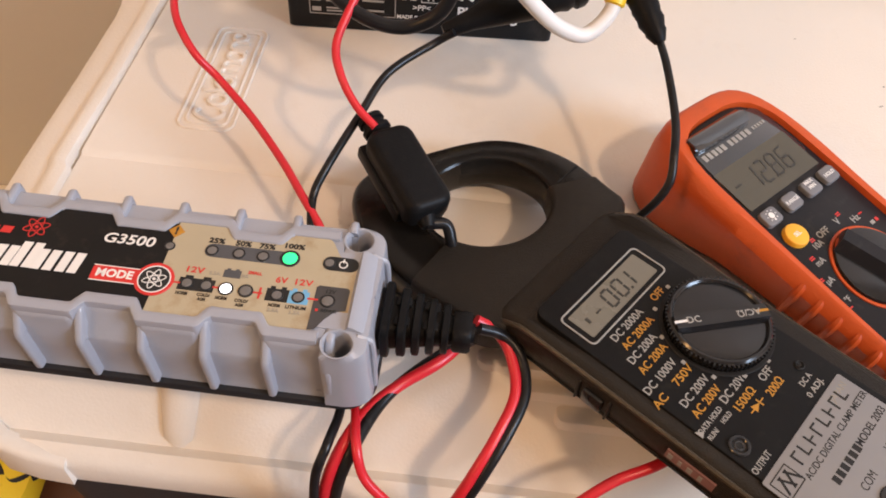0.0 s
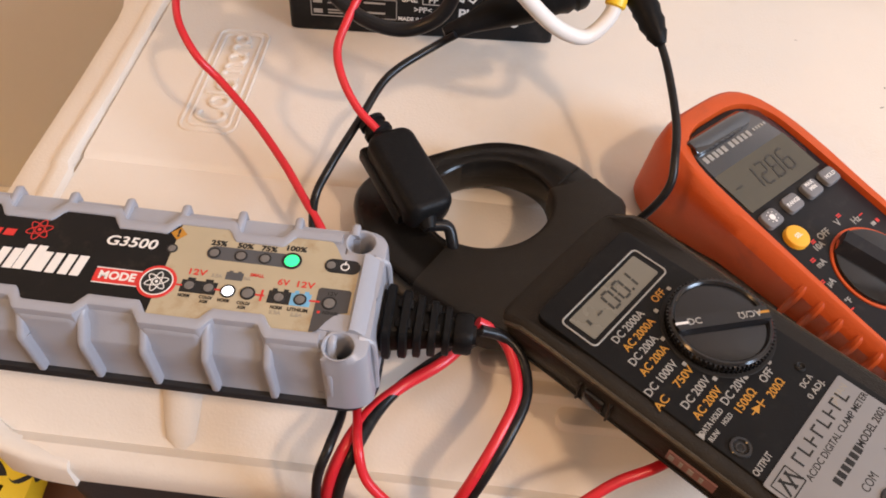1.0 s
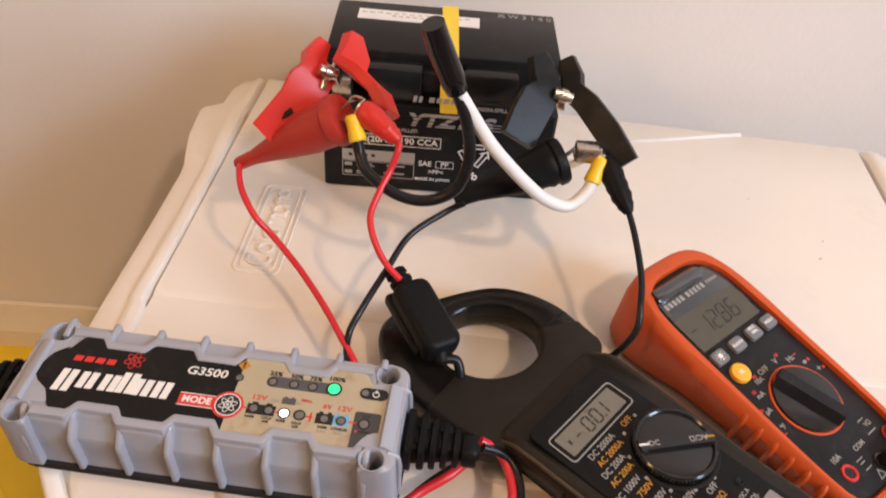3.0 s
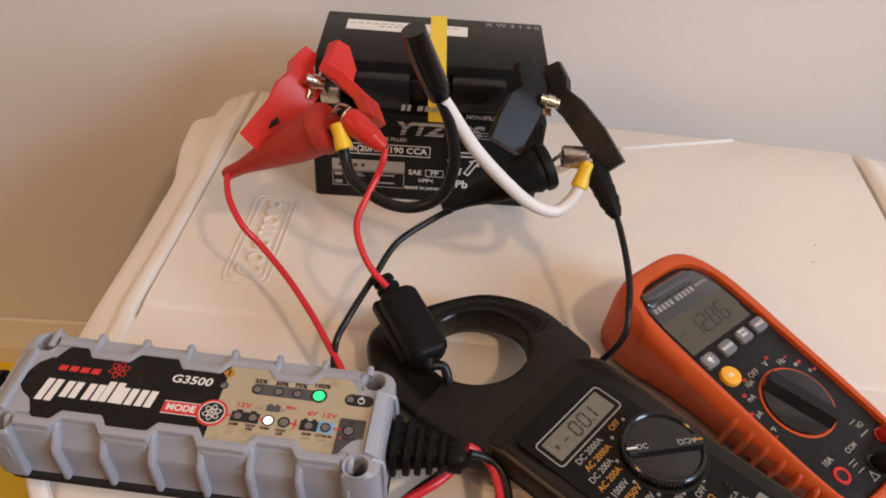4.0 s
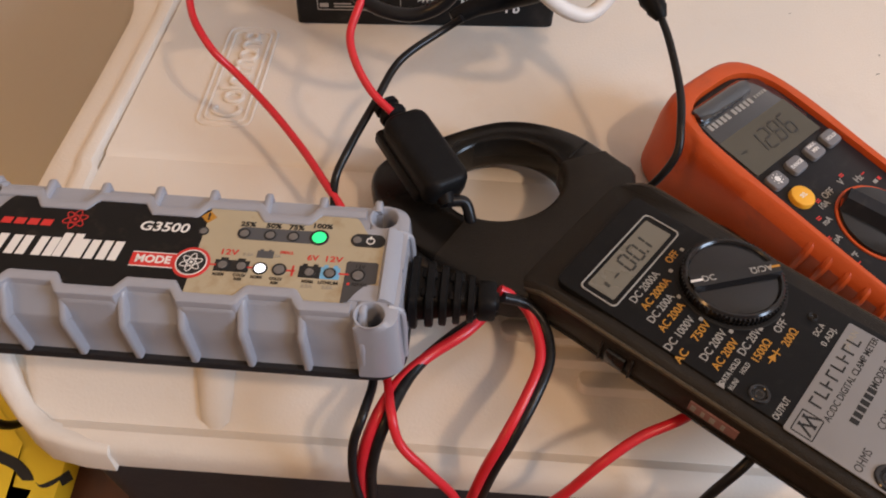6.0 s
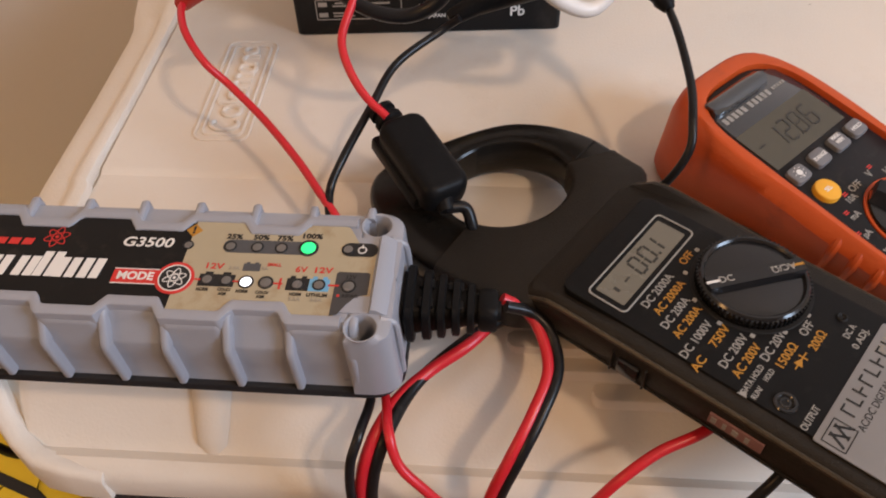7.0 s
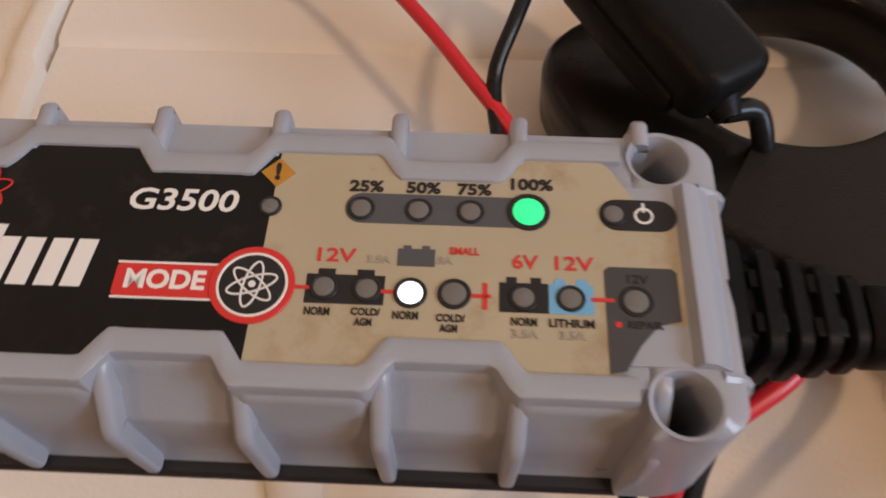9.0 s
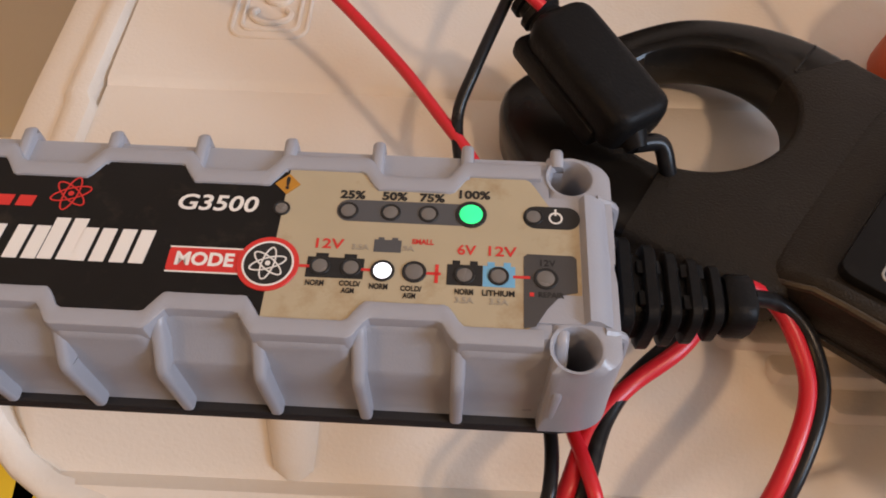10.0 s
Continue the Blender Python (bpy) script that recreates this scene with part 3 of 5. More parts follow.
def ribbon(pts, half, z0, z1):
    """Flat band with rounded edges along a line in the plane of the label."""
    bm, rings = bmesh.new(), []
    for i, (x, y) in enumerate(pts):
        (xa, ya), (xb, yb) = pts[max(0, i - 1)], pts[min(len(pts) - 1, i + 1)]
        wide = half * min(1.5, math.hypot(1, (yb - ya) / (xb - xa)))
        rings.append([V((x, y + u * wide, z)) for u, z in ((-1, z0), (-1, z1 - 0.9), (-0.9, z1 - 0.3), (-0.65, z1), (0.65, z1), (0.9, z1 - 0.3), (1, z1 - 0.9), (1, z0))])
    loft(bm, rings)
    return bm


for x in FINS:
    part("fin", rib(x, [(-15.0, -1.4), (-17.0, -1.7), (-18.3, -2.7), (-24.9, -11.6), (-25.7, -13.2), (-26.0, -15.4), (-26.0, -27), (-25.8, -36.4)], shallow=(1.2, 1.6, 2.4)), GREY, charger)
    part("fin", rib(x, [(31.5 if x == FINS[0] else 26.0, -0.9), (33.0 if x == FINS[0] else 30.0, -0.5), (36.2, -0.2), (37.6, -1.3), (37.9, -5), (37.6, -19), (37.0, -36.8)]), GREY, charger)
for edge, s in ((front_edge, -1), (back_edge, 1)):
    part("rail", ribbon([(x, edge(x) + s * 0.5) for x in [-104.5 + 1.2 * i for i in range(129)]], 2.3, -9.0, -0.1), GREY, charger)
for end, sx in ((1, 1), (-1, -1)):
    cx = 56.8 if end > 0 else -113.2 + 2.4
    ex = X1 if end > 0 else X0
    for cy, sy in ((-19.3, -1), (28.4, 1)):
        ymid = 4
        reach = abs(ex - cx)

        def bent(d):
            out = []
            for i in range(48):
                a = 2 * math.pi * i / 48
                dx, dy = math.cos(a) * sx, math.sin(a) * sy
                A, B = reach - d * 0.5, (7.0 if sy < 0 else 8.4) - d * 0.3
                if dx > 0 and dy > 0:
                    t = (abs(dx / A) ** 2.1 + abs(dy / B) ** 2.1) ** (-1 / 2.1)
                else:
                    tx = (A if dx > 0 else 5.8) / max(1e-6, abs(dx))
                    ty = (B if dy > 0 else abs(ymid - cy)) / max(1e-6, abs(dy))
                    t = min(tx, ty)
                out.append((cx + t * math.cos(a), cy + t * math.sin(a)))
            return out
        hole = circle(cx, cy, 5.1, 48)
        rz = lambda q, z: [V((x, y, z)) for x, y in q]
        bm = bmesh.new()
        loft(bm, [rz(bent(0), -37), rz(bent(1.2), -28), rz(bent(2.6), -12), rz(bent(3.0), -4.5), rz(bent(3.9), -2.6), rz(inset(hole, -1.2), -1.2), rz(inset(hole, -0.5), -1.4), rz(hole, -2.4), rz(hole, -36), rz(circle(cx, cy, 1, 48), -36.2)], cap=False)
        part("corner_post", bm, GREY, charger, "corner post with a mounting hole")
        # near-black plug for the shade deep in the mounting hole
        part("hole_shade", slab(circle(cx, cy, 5.3, 20), -37, -35, 0), HOLE, charger)
    inner = 47 if end > 0 else -100
    bm = bmesh.new()
    loft(bm, [[V((inner, y, -36)), V((inner, y, -1.0)), V((inner + sx * 11.5, y, -1.0)), V((inner + sx * 12.6, y, 1.2)), V((inner + sx * 14.5, y, 1.0)), V((ex - sx * 3.2, y, -2.6)), V((ex - sx * 1.6, y, -7)), V((ex, y, -36))] for y in (-13.5, -12, 4, 20, 21.5)])
    part("end_cap", bm, GREY, charger, "grey end cap")
    part("end_ridge", tube([(ex - sx * 6, -14.6, -2.2), (ex - sx * 2.2, -14.4, -4), (ex - sx * 0.4, -14.5, -9), (ex + sx * 0.1, -15, -36)], 1.3, 8, 5), GREY, charger)
    part("end_ridge", tube([(ex - sx * 6, 22.4, -2.2), (ex - sx * 2.2, 22.2, -4), (ex - sx * 0.4, 22.2, -9), (ex + sx * 0.1, 22, -36)], 1.3, 8, 5), GREY, charger)


def corner_cut(x):
    """How far the label's edge draws in beside the corner posts."""
    k = min(1, max(0, (x - 45) / 8, (-97 - x) / 7))
    return 9.5 * k * k * (3 - 2 * k)


def label_piece(x0, x1, z, skew=0.0):
    bm = bmesh.new()
    n, rows = 60, []
    for i in range(n + 1):
        k = i / n
        xa, xb = x0[0] + (x1[0] - x0[0]) * k, x0[1] + (x1[1] - x0[1]) * k
        rows.append((bm.verts.new(V((xa, front_edge(xa) + 1.6 + corner_cut(xa), z))), bm.verts.new(V((xb, back_edge(xb) - 1.6 - corner_cut(xb), z)))))
    for a, b in zip(rows, rows[1:]):
        bm.faces.new((a[0], b[0], b[1], a[1]))
    return bm


part("label_dark", label_piece((-103, -103), (-15.5, -14.8), -0.9), PANELBLACK, charger, "scuffed black printed label")
part("label_light", label_piece((-15.5, -14.8), (58.3, 58.3), -0.9), PANELCREAM, charger, "yellowed cream control label")
part("label_dark_end", slab([(-103, -6), (-103, 20), (-109, 15), (-112, 8), (-112, 2), (-109, -2)], -2, -0.9, 0), PANELBLACK, charger)
Z = -0.8
part("control_field", slab([(45.6, 4.6), (44.7, 3.8), (44.7, -15.2), (47.4, -14.6), (50, -10.2), (53.2, -6.4), (57.3, -5.4), (57.3, 3.8), (56.4, 4.6)], -0.9, Z, 0), PANELGREY, charger, "dark grey field for the repair light")
part("level_bar", slab(rrect(17, 15.1, 37, 6.4, 3), -0.9, Z, 0), BARGREY, charger)
part("power_field", slab(rrect(51.6, 15.4, 14.0, 6.6, 3.2), -0.9, Z, 0), BLACK_INK, charger)
part("mode_field", slab(rrect(-29.5, -1.2, 21, 6.6, 1.0), -0.9, Z + 0.02, 0), RED_INK, charger)
bars([(-29.5, 2.2, 21, 0.4), (-29.5, -4.6, 21, 0.4)], Z - 0.05, WHITE_INK, charger, "mode_outline")
part("mode_ring", annulus(circle(-15.9, -1.4, 7.4, 36), circle(-15.9, -1.4, 6.2, 36), -1.2, Z + 0.3, 0.1), RED_INK, charger, "red ring round the mode button")
part("mode_button", slab(circle(-15.9, -1.4, 6.2, 36), -1.2, Z + 0.25, 0.1), BLACK_INK, charger, "black mode button with a white emblem")
part("mode_rim", annulus(circle(-15.9, -1.4, 6.2, 36), circle(-15.9, -1.4, 5.7, 36), -1.2, Z + 0.35, 0.1), WHITE_INK, charger)


def emblem(cx, cy, r, material, z):
    for a in (20, 80, 140):
        pts = [(cx + r * math.cos(t) * math.cos(radians(a)) - 0.36 * r * math.sin(t) * math.sin(radians(a)), cy + r * math.cos(t) * math.sin(radians(a)) + 0.36 * r * math.sin(t) * math.cos(radians(a))) for t in [2 * math.pi * i / 32 for i in range(32)]]
        part("emblem_orbit", annulus(pts, inset(pts, 0.36), z, z + 0.12, 0.02), material, charger)
    part("emblem_core", slab(circle(cx, cy, r * 0.14, 12), z, z + 0.14, 0), material, charger)


emblem(-15.9, -1.4, 4.6, WHITE_INK, Z + 0.25)
emblem(-68.6, 16.3, 5.2, RED_INK, Z)
lettering("MODE", 3.6, WHITE_INK, charger, -31.2, -1.2, Z + 0.1, bold=0.16, width=14)
lettering("G3500", 4.7, WHITE_INK, charger, -31.5, 15.2, Z, shear=0.1, bold=0.1, width=20)
# maker's word mark as plain slanted bars, two to each sign
WORD = []
for x, y, h in ((-96.4, 0.4, 12.6), (-85.9, 1.7, 9.4), (-75.0, 1.7, 9.4), (-66.4, 3.0, 11.8), (-58.6, 1.7, 9.4), (-49.1, 1.7, 9.4)):
    WORD += [(x - 2.3, y, 3.5, h), (x + 2.3, y, 3.5, h)]
strokes(WORD, Z, WHITE_INK, charger, slant=0.12)
strokes([(x, 13.6, 4.2, 3.2) for x in (-95.7, -90.2, -84.7, -79.2)], Z, RED_INK, charger, "mark_stroke", slant=0.15)
part("warning_mark", slab([(-14.8 + 3.2 * c, 22.2 + 3.2 * s) for c, s in ((1, 0), (0, 1), (-1, 0), (0, -1))], -0.9, Z + 0.1, 0), ORANGE_INK, charger, "orange warning diamond")
lettering("!", 3.6, BLACK_INK, charger, -14.8, 22.2, Z + 0.15, bold=0.2)


def led(x, y, r, lens, label=""):
    p = part("led", annulus(circle(x, y, r, 20), circle(x, y, r * 0.74, 20), -1.2, Z + 0.35, 0.12), BLACK_INK, charger)
    part("lens", slab(circle(x, y, r * 0.76, 20), -1.2, Z + 0.22, 0.15), lens, p, label)


led(-15.2, 14.7, 2.1, LED_OFF)
for x, txt in ((1.4, "25%"), (11.9, "50%"), (21.3, "75%")):
    led(x, 14.9, 2.5, LED_OFF)
    lettering(txt, 2.4, BLACK_INK, charger, x + 0.6, 19.7, Z, bold=0.12, width=6.3)
led(31.8, 15.3, 3.9, LED_GREEN, "glowing green full-charge light")
lettering("100%", 2.4, BLACK_INK, charger, 32.2, 21.2, Z, bold=0.12, width=7.8)
led(47.2, 15.5, 2.4, LED_OFF)
part("power_symbol", annulus(circle(52.6, 15.3, 1.75, 20), circle(52.6, 15.3, 1.3, 20), Z, Z + 0.12, 0.02), WHITE_INK, charger)
bars([(52.6, 17.0, 0.5, 1.9)], Z + 0.02, WHITE_INK, charger, "power_stroke")


def small_battery(x, y, w, material, h=1.0):
    part("battery_symbol", slab([(x - w / 2, y - 3 * h), (x + w / 2, y - 3 * h), (x + w / 2, y + 2.6 * h), (x + w * 0.36, y + 2.6 * h), (x + w * 0.36, y + 3.7 * h), (x + w * 0.14, y + 3.7 * h), (x + w * 0.14, y + 2.6 * h), (x - w * 0.14, y + 2.6 * h), (x - w * 0.14, y + 3.7 * h), (x - w * 0.36, y + 3.7 * h), (x - w * 0.36, y + 2.6 * h), (x - w / 2, y + 2.6 * h)], -0.9, Z, 0), material, charger, smooth=False)


bars([(-6.5, -1.5, 4.5, 0.7), (23.2, -2, 4, 0.7), (24.2, -2, 0.8, 5.0), (44.2, -1.9, 4, 0.7), (8, -1.8, 5, 0.7)], Z - 0.05, RED_INK, charger, "mode_line")
small_battery(0.1, -1.4, 13.6, BLACK_INK)
small_battery(30.8, -1.8, 8.4, BLACK_INK)
small_battery(38.9, -1.8, 7.6, BLUE_INK)
small_battery(12.0, 5.2, 6.6, BARGREY, 0.62)
for x, y, r, lens in ((-3.5, -1.3, 2.5, LED_OFF), (3.9, -1.4, 2.5, LED_OFF), (18.9, -1.8, 2.9, LED_OFF), (30.8, -2, 2.5, LED_OFF), (38.8, -1.9, 2.5, LED_OFF), (49.9, -2, 2.9, LED_OFF)):
    led(x, y, r, lens)
led(11.4, -1.9, 2.9, LED_WHITE, "glowing white mode light")
for txt, x, y, s, m_ in (("12V", -2.4, 4.9, 3.2, RED_INK), ("6V", 31, 4.8, 3.2, RED_INK), ("12V", 39.2, 4.8, 3.2, RED_INK), ("SMALL", 20.4, 6.6, 1.7, RED_INK), (".9A", 16.8, 4.6, 1.7, FAINT_INK), ("3.5A", 5.4, 4.4, 1.7, FAINT_INK), ("NORM", -4.2, -6.0, 1.75, BLACK_INK), ("COLD/", 4.0, -5.8, 1.6, BLACK_INK), ("AGM", 3.8, -7.7, 1.6, BLACK_INK), ("NORM", 10.8, -6.2, 1.75, BLACK_INK), ("COLD/", 18.4, -6.4, 1.6, BLACK_INK), ("AGM", 18.2, -8.3, 1.6, BLACK_INK), ("NORM", 30.8, -6.6, 1.75, BLACK_INK), ("3.5A", 30.8, -8.8, 1.8, FAINT_INK), ("LITHIUM", 38.8, -6.6, 1.75, BLACK_INK), ("3.5A", 38.8, -8.8, 1.8, FAINT_INK), ("12V", 50.2, 2.2, 2.0, BLACK_INK), ("REPAIR", 51, -6.4, 1.6, BLACK_INK)):
    lettering(txt, s * 0.86, m_, charger, x, y, Z + 0.02, bold=0.05, width=len(txt) * s * (0.70 if s > 2.5 else 0.62))
bars([(46.6, -6.4, 1.0, 1.0)], Z + 0.02, RED_INK, charger, "repair_mark")


def strain_relief(x0, s):
    """Ribbed cable boot; s: the way it points along the charger."""
    boot = new("cable_boot")
    boot.parent = charger
    tagged(boot, "black ribbed rubber cable boot")
    k = lambda d: x0 + s * d
    size = lambda d: (26.5 - 13.5 * d / 36, 22 - 9 * d / 36)
    bm = bmesh.new()
    loft(bm, [[V((k(d), 6 - d * 0.06 + y, -21 + z)) for y, z in rrect(0, 0, size(d)[0] - 5, size(d)[1] - 5, 4, 3)] for d in (-2, 6, 20, 36)])
    part("core", bm, RUBBER, boot)
    for i, d in enumerate((1.2, 7.6, 13.2, 18.8, 24.4, 31)):
        w, h = size(d)
        bm = bmesh.new()
        t = (3.4, 3.6, 3.2, 3.2, 3.0, 7.4)[i] / 2
        loft(bm, [[V((k(d + q * t), 6 - d * 0.06 + y, -21 + z)) for y, z in rrect(0, 0, w - e, h - e, 4.5, 3)] for q, e in ((-1, 1.2), (-0.7, 0), (0.7, 0), (1, 1.2))])
        part("rib", bm, RUBBER, boot)
    for y in (-4.5, 4.5):
        for d0 in (4.3, 15.6):
            part("web", box(k(min(d0, d0 + 6)) if s > 0 else k(d0 + 6), k(d0 + 6) if s > 0 else k(d0), 5 + y - 2, 5 + y + 2, -14, -11.8 if d0 < 10 else -13, 0.5), RUBBER, boot)


strain_relief(X1 + 1, 1)
strain_relief(X0 - 1, -1)

# ---- clamp meter ----
CLAMP_M = turned((0.1574, -0.1887, 0.0400), -41.79, -0.34, 2.46) @ Matrix.Scale(0.915, 4) @ pose(0, 0, 0, 0, 0, 90)
clamp = thing("clamp_meter", CLAMP_M, "black digital clamp meter with brown-black case and silver label", "clamp meter")
OUT = cut_corners([(-57.5, -152), (-57.5, -100), (-57.5, -40), (-58, 10), (-58, 22), (-46, 26), (0, 27), (22, 25), (26, 8), (25, -12), (21.5, -60), (21.5, -152)], 2)
bm = bmesh.new()
lev = lambda q, h: [V((x, y, down_to(CLAMP_M, x, y, h))) for x, y in q]
low = inset(OUT, 12)
loft(bm, [lev(low, 2.2), [V((x, y, -20)) for x, y in inset(OUT, 1.5)], [V((x, y, -6)) for x, y in OUT], [V((x, y, -3.2)) for x, y in inset(OUT, 1.2)], [V((x, y, -1.4)) for x, y in inset(OUT, 3.4)], [V((x, y, -1.0)) for x, y in inset(OUT, 5)]])
for v in bm.verts:
    if v.co.z > -0.0071:
        v.co.z -= 0.0105 * min(1, max(0, (v.co.y / MM - 8) / 19))
part("case", bm, CLAMPBODY, clamp, "brown-black textured case")
# bead whose lighter colour carries the edge's wear and its highlight
bead = annulus(inset(OUT, 0.5), inset(OUT, 2.3), -4.6, -2.5, 0.7)
for v in bead.verts:
    v.co.z -= 0.0105 * min(1, max(0, (v.co.y / MM - 8) / 19))
part("edge_bead", bead, CLAMPEDGE, clamp, "worn brown edge of the case, lightened for its highlight")
part("case_seam", annulus([(x, y) for x, y in inset(OUT, 1.0)], inset(OUT, 3.5), -21, -19.6, 0.3), HOLE, clamp)
part("faceplate", slab(rrect(-19.5, -66, 61, 147, 4), -3, 0.2, 0.6), CLAMPFACE, clamp, "satin black printed faceplate")
# jaws round an open ring, lower than the face and tilted down towards the tip
HC = (-6.5, 67.5)
JAW = cut_corners([(33, 14), (36, 30), (42, 48), (42.5, 64), (39, 80), (32, 94), (21, 103.5), (6, 112), (-14, 121), (-30, 127), (-42, 123), (-52, 112), (-60, 96), (-65, 76), (-66, 50), (-65, 20), (-52, 8), (-10, 8)], 2)
NECK_TOP, NECK_SLOPE = -10.0, 0.125
rg = lambda q, z: [V((x, y, z)) for x, y in q]
outer, inner = around(JAW, HC, 96), circle(HC[0], HC[1], 29.8, 96)


def ring_sector(first, last, lift, grow=0.0):
    """A stretch of the ring between two steps of 3.75 degrees; lift: its top over the jaw's."""
    bm, rows = bmesh.new(), []
    big, small = inset(outer, -grow), inset(inner, grow)
    for k in range(first, last + 1):
        o, n = big[k % 96], small[k % 96]
        d = Vector((n[0] - o[0], n[1] - o[1])).normalized()
        row = []
        for end, step, depth in ((o, 2.6, 20.5), (o, 0.6, 17.5), (o, 0.0, 4.6), (o, 0.5, 2.0), (o, 1.6, 0.6), (o, 3.2, 0.0), (n, -2.6, 0.0), (n, -0.9, 0.5), (n, -0.1, 1.6), (n, 0.0, 17.0), (n, -2.0, 20.5)):
            x, y = end[0] + d.x * step, end[1] + d.y * step
            row.append(V((x, y, NECK_TOP + lift - NECK_SLOPE * (y - 27) - depth)))
        rows.append(row)
    loft(bm, rows)
    return bm


part("jaw", ring_sector(-9, 50, 0.0), JAWBLACK, clamp, "black moulded jaw")
part("jaw_neck", ring_sector(50, 87, 0.9, 0.5), CLAMPBODY, clamp, "brown-black case round the near side of the ring")
part("jaw_gap", box(23.5, 39, 49.5, 50.1, -16.2, -12.4, 0), HOLE, clamp)
part("lcd_frame", annulus(rrect(-20.7, -10.6, 51.5, 17.4, 2.4), rrect(-20.7, -10.6, 50.1, 16.0, 1.9), 0, 0.5, 0.1), DIMWHITE, clamp)
part("lcd", slab(rrect(-20.9, -10.4, 45, 12.6, 0.8), 0, 0.32, 0), LCD, clamp, "grey liquid crystal display")
digits([seven_segment("-", -32, -11, 4, 8, 0.8, 0.12), seven_segment("0", -23.6, -10.4, 4.4, 7.8, 1.05, 0.12), seven_segment("0", -16.6, -10.4, 4.4, 7.8, 1.05, 0.12), [(-12.8, -14.0, 1.1, 1.1)], seven_segment("1", -11.4, -10.4, 4.4, 7.8, 1.05, 0.12), [(-38.6, -10.6, 1.4, 2.6)]], 0.34, clamp, 0.12)
KX, KY = -5.2, -48.4
part("dial_recess", annulus(circle(KX, KY, 22.6, 48), circle(KX, KY, 20.8, 48), 0, 0.5, 0.2), HOLE, clamp)
dial = part("dial", slab(circle(KX, KY, 20.4, 60), 0, 4.4, 1.2), KNOB, clamp, "round glossy black dial")
part("dial_rim", annulus(circle(KX, KY, 20.2, 60), circle(KX, KY, 17.8, 60), 3, 5.6, 0.8), KNOB, dial)
teeth = bmesh.new()
for i in range(72):
    a = 2 * math.pi * i / 72
    q = [(KX + r * math.cos(a + w), KY + r * math.sin(a + w)) for r, w in ((20.2, -0.022), (21.0, -0.012), (21.0, 0.012), (20.2, 0.022))]
    loft(teeth, [rg(q, 0.2), rg(q, 4.6)])
part("dial_teeth", teeth, KNOB, dial)
bm = bmesh.new()
loft(bm, [[V((KX + x * 0.94, KY + y, 4.6 + z)) for y, z in ((-4.0, 0), (-2.9, 2.6), (2.9, 2.6), (4.0, 0))] for x in (-20, -17, 17, 20)])
part("dial_grip", bm, KNOB, dial, m=Matrix.Translation(V((KX, KY, 0))) @ pose(0, 0, 0, 0, 0, -37) @ Matrix.Translation(-V((KX, KY, 0))))
turn_m = lambda x, y: (KX + x * math.cos(radians(-37)) - y * math.sin(radians(-37)), KY + x * math.sin(radians(-37)) + y * math.cos(radians(-37)))
lx, ly = turn_m(-11.5, 0)
lettering("DC", 2.9, DIMWHITE, dial, lx, ly, 7.25, -37, bold=0.06)
lx, ly = turn_m(11, 0)
lettering("AC/\u03a9", 2.9, DIMWHITE, dial, lx, ly, 7.25, 143, bold=0.06)
for off, ink in ((-16.6, WHITE_INK), (16.6, ORANGE_INK)):
    lx, ly = turn_m(off, 0)
    part("pointer_mark", box(-2.6, 2.6, -0.55, 0.55, 7.0, 7.3, 0), ink, dial, m=pose(lx * MM, ly * MM, 0, 0, 0, -37))
for x, y in ((-2.5, -24.3), (-15.4, -26.5), (-24.7, -35.7), (-28.5, -47.8), (-26.1, -59.5), (-17.5, -67.7), (-5.4, -70.9)):
    part("range_dot", slab(rrect(x, y, 1.7, 1.7, 0.3, 2), 0, 0.35, 0), DIMWHITE, clamp)
for txt, x, y, s, ink in (("OFF", -8.6, -23.2, 4.5, ORANGE_INK), ("DC 2000A", -29.5, -22.8, 4.5, DIMWHITE), ("AC 2000A", -29.5, -28.0, 4.5, ORANGE_INK), ("DC 200A", -34.4, -33.2, 4.5, DIMWHITE), ("AC 200A", -35.2, -38.6, 4.5, ORANGE_INK), ("DC 1000V", -40.0, -44.8, 4.5, DIMWHITE), ("AC    750V", -40.0, -50.6, 4.5, ORANGE_INK), ("DC 200V", -36.2, -57.4, 4.5, DIMWHITE), ("AC 200V", -36.8, -62.8, 4.5, ORANGE_INK), ("DC 20V", -25.8, -67.2, 4.5, DIMWHITE), ("1500\u03a9", -26.4, -72.6, 4.4, ORANGE_INK), ("OFF", -11.2, -73.0, 4.4, DIMWHITE), ("200\u03a9", -13.6, -78.2, 4.4, ORANGE_INK), ("DATA HOLD", -42.5, -67.8, 2.9, DIMWHITE), ("RUN/", -46.5, -71.4, 2.6, DIMWHITE), ("HOLD", -37.5, -71.4, 2.6, DIMWHITE), ("OUTPUT", -44.2, -89.2, 3.4, DIMWHITE), ("DC A", -3.0, -85.2, 3.2, DIMWHITE), ("0 ADJ.", -3.6, -89.4, 3.2, DIMWHITE)):
    lettering(txt, s * 0.74, ink, clamp, x, y, 0.22, bold=0.06, width=len(txt) * s * 0.535)
part("hold_mark", slab([(-50.6, -66), (-48, -68.4), (-50.6, -69.6)], 0.1, 0.35, 0), DIMWHITE, clamp)
bars([(-25.4, -77.2, 8.6, 0.5), (-23.6, -77.2, 0.6, 3.4)], 0.25, ORANGE_INK, clamp, "diode_mark")
part("diode_arrow", slab([(-27.6, -75.6), (-27.6, -78.8), (-24, -77.2)], 0.1, 0.35, 0), ORANGE_INK, clamp)


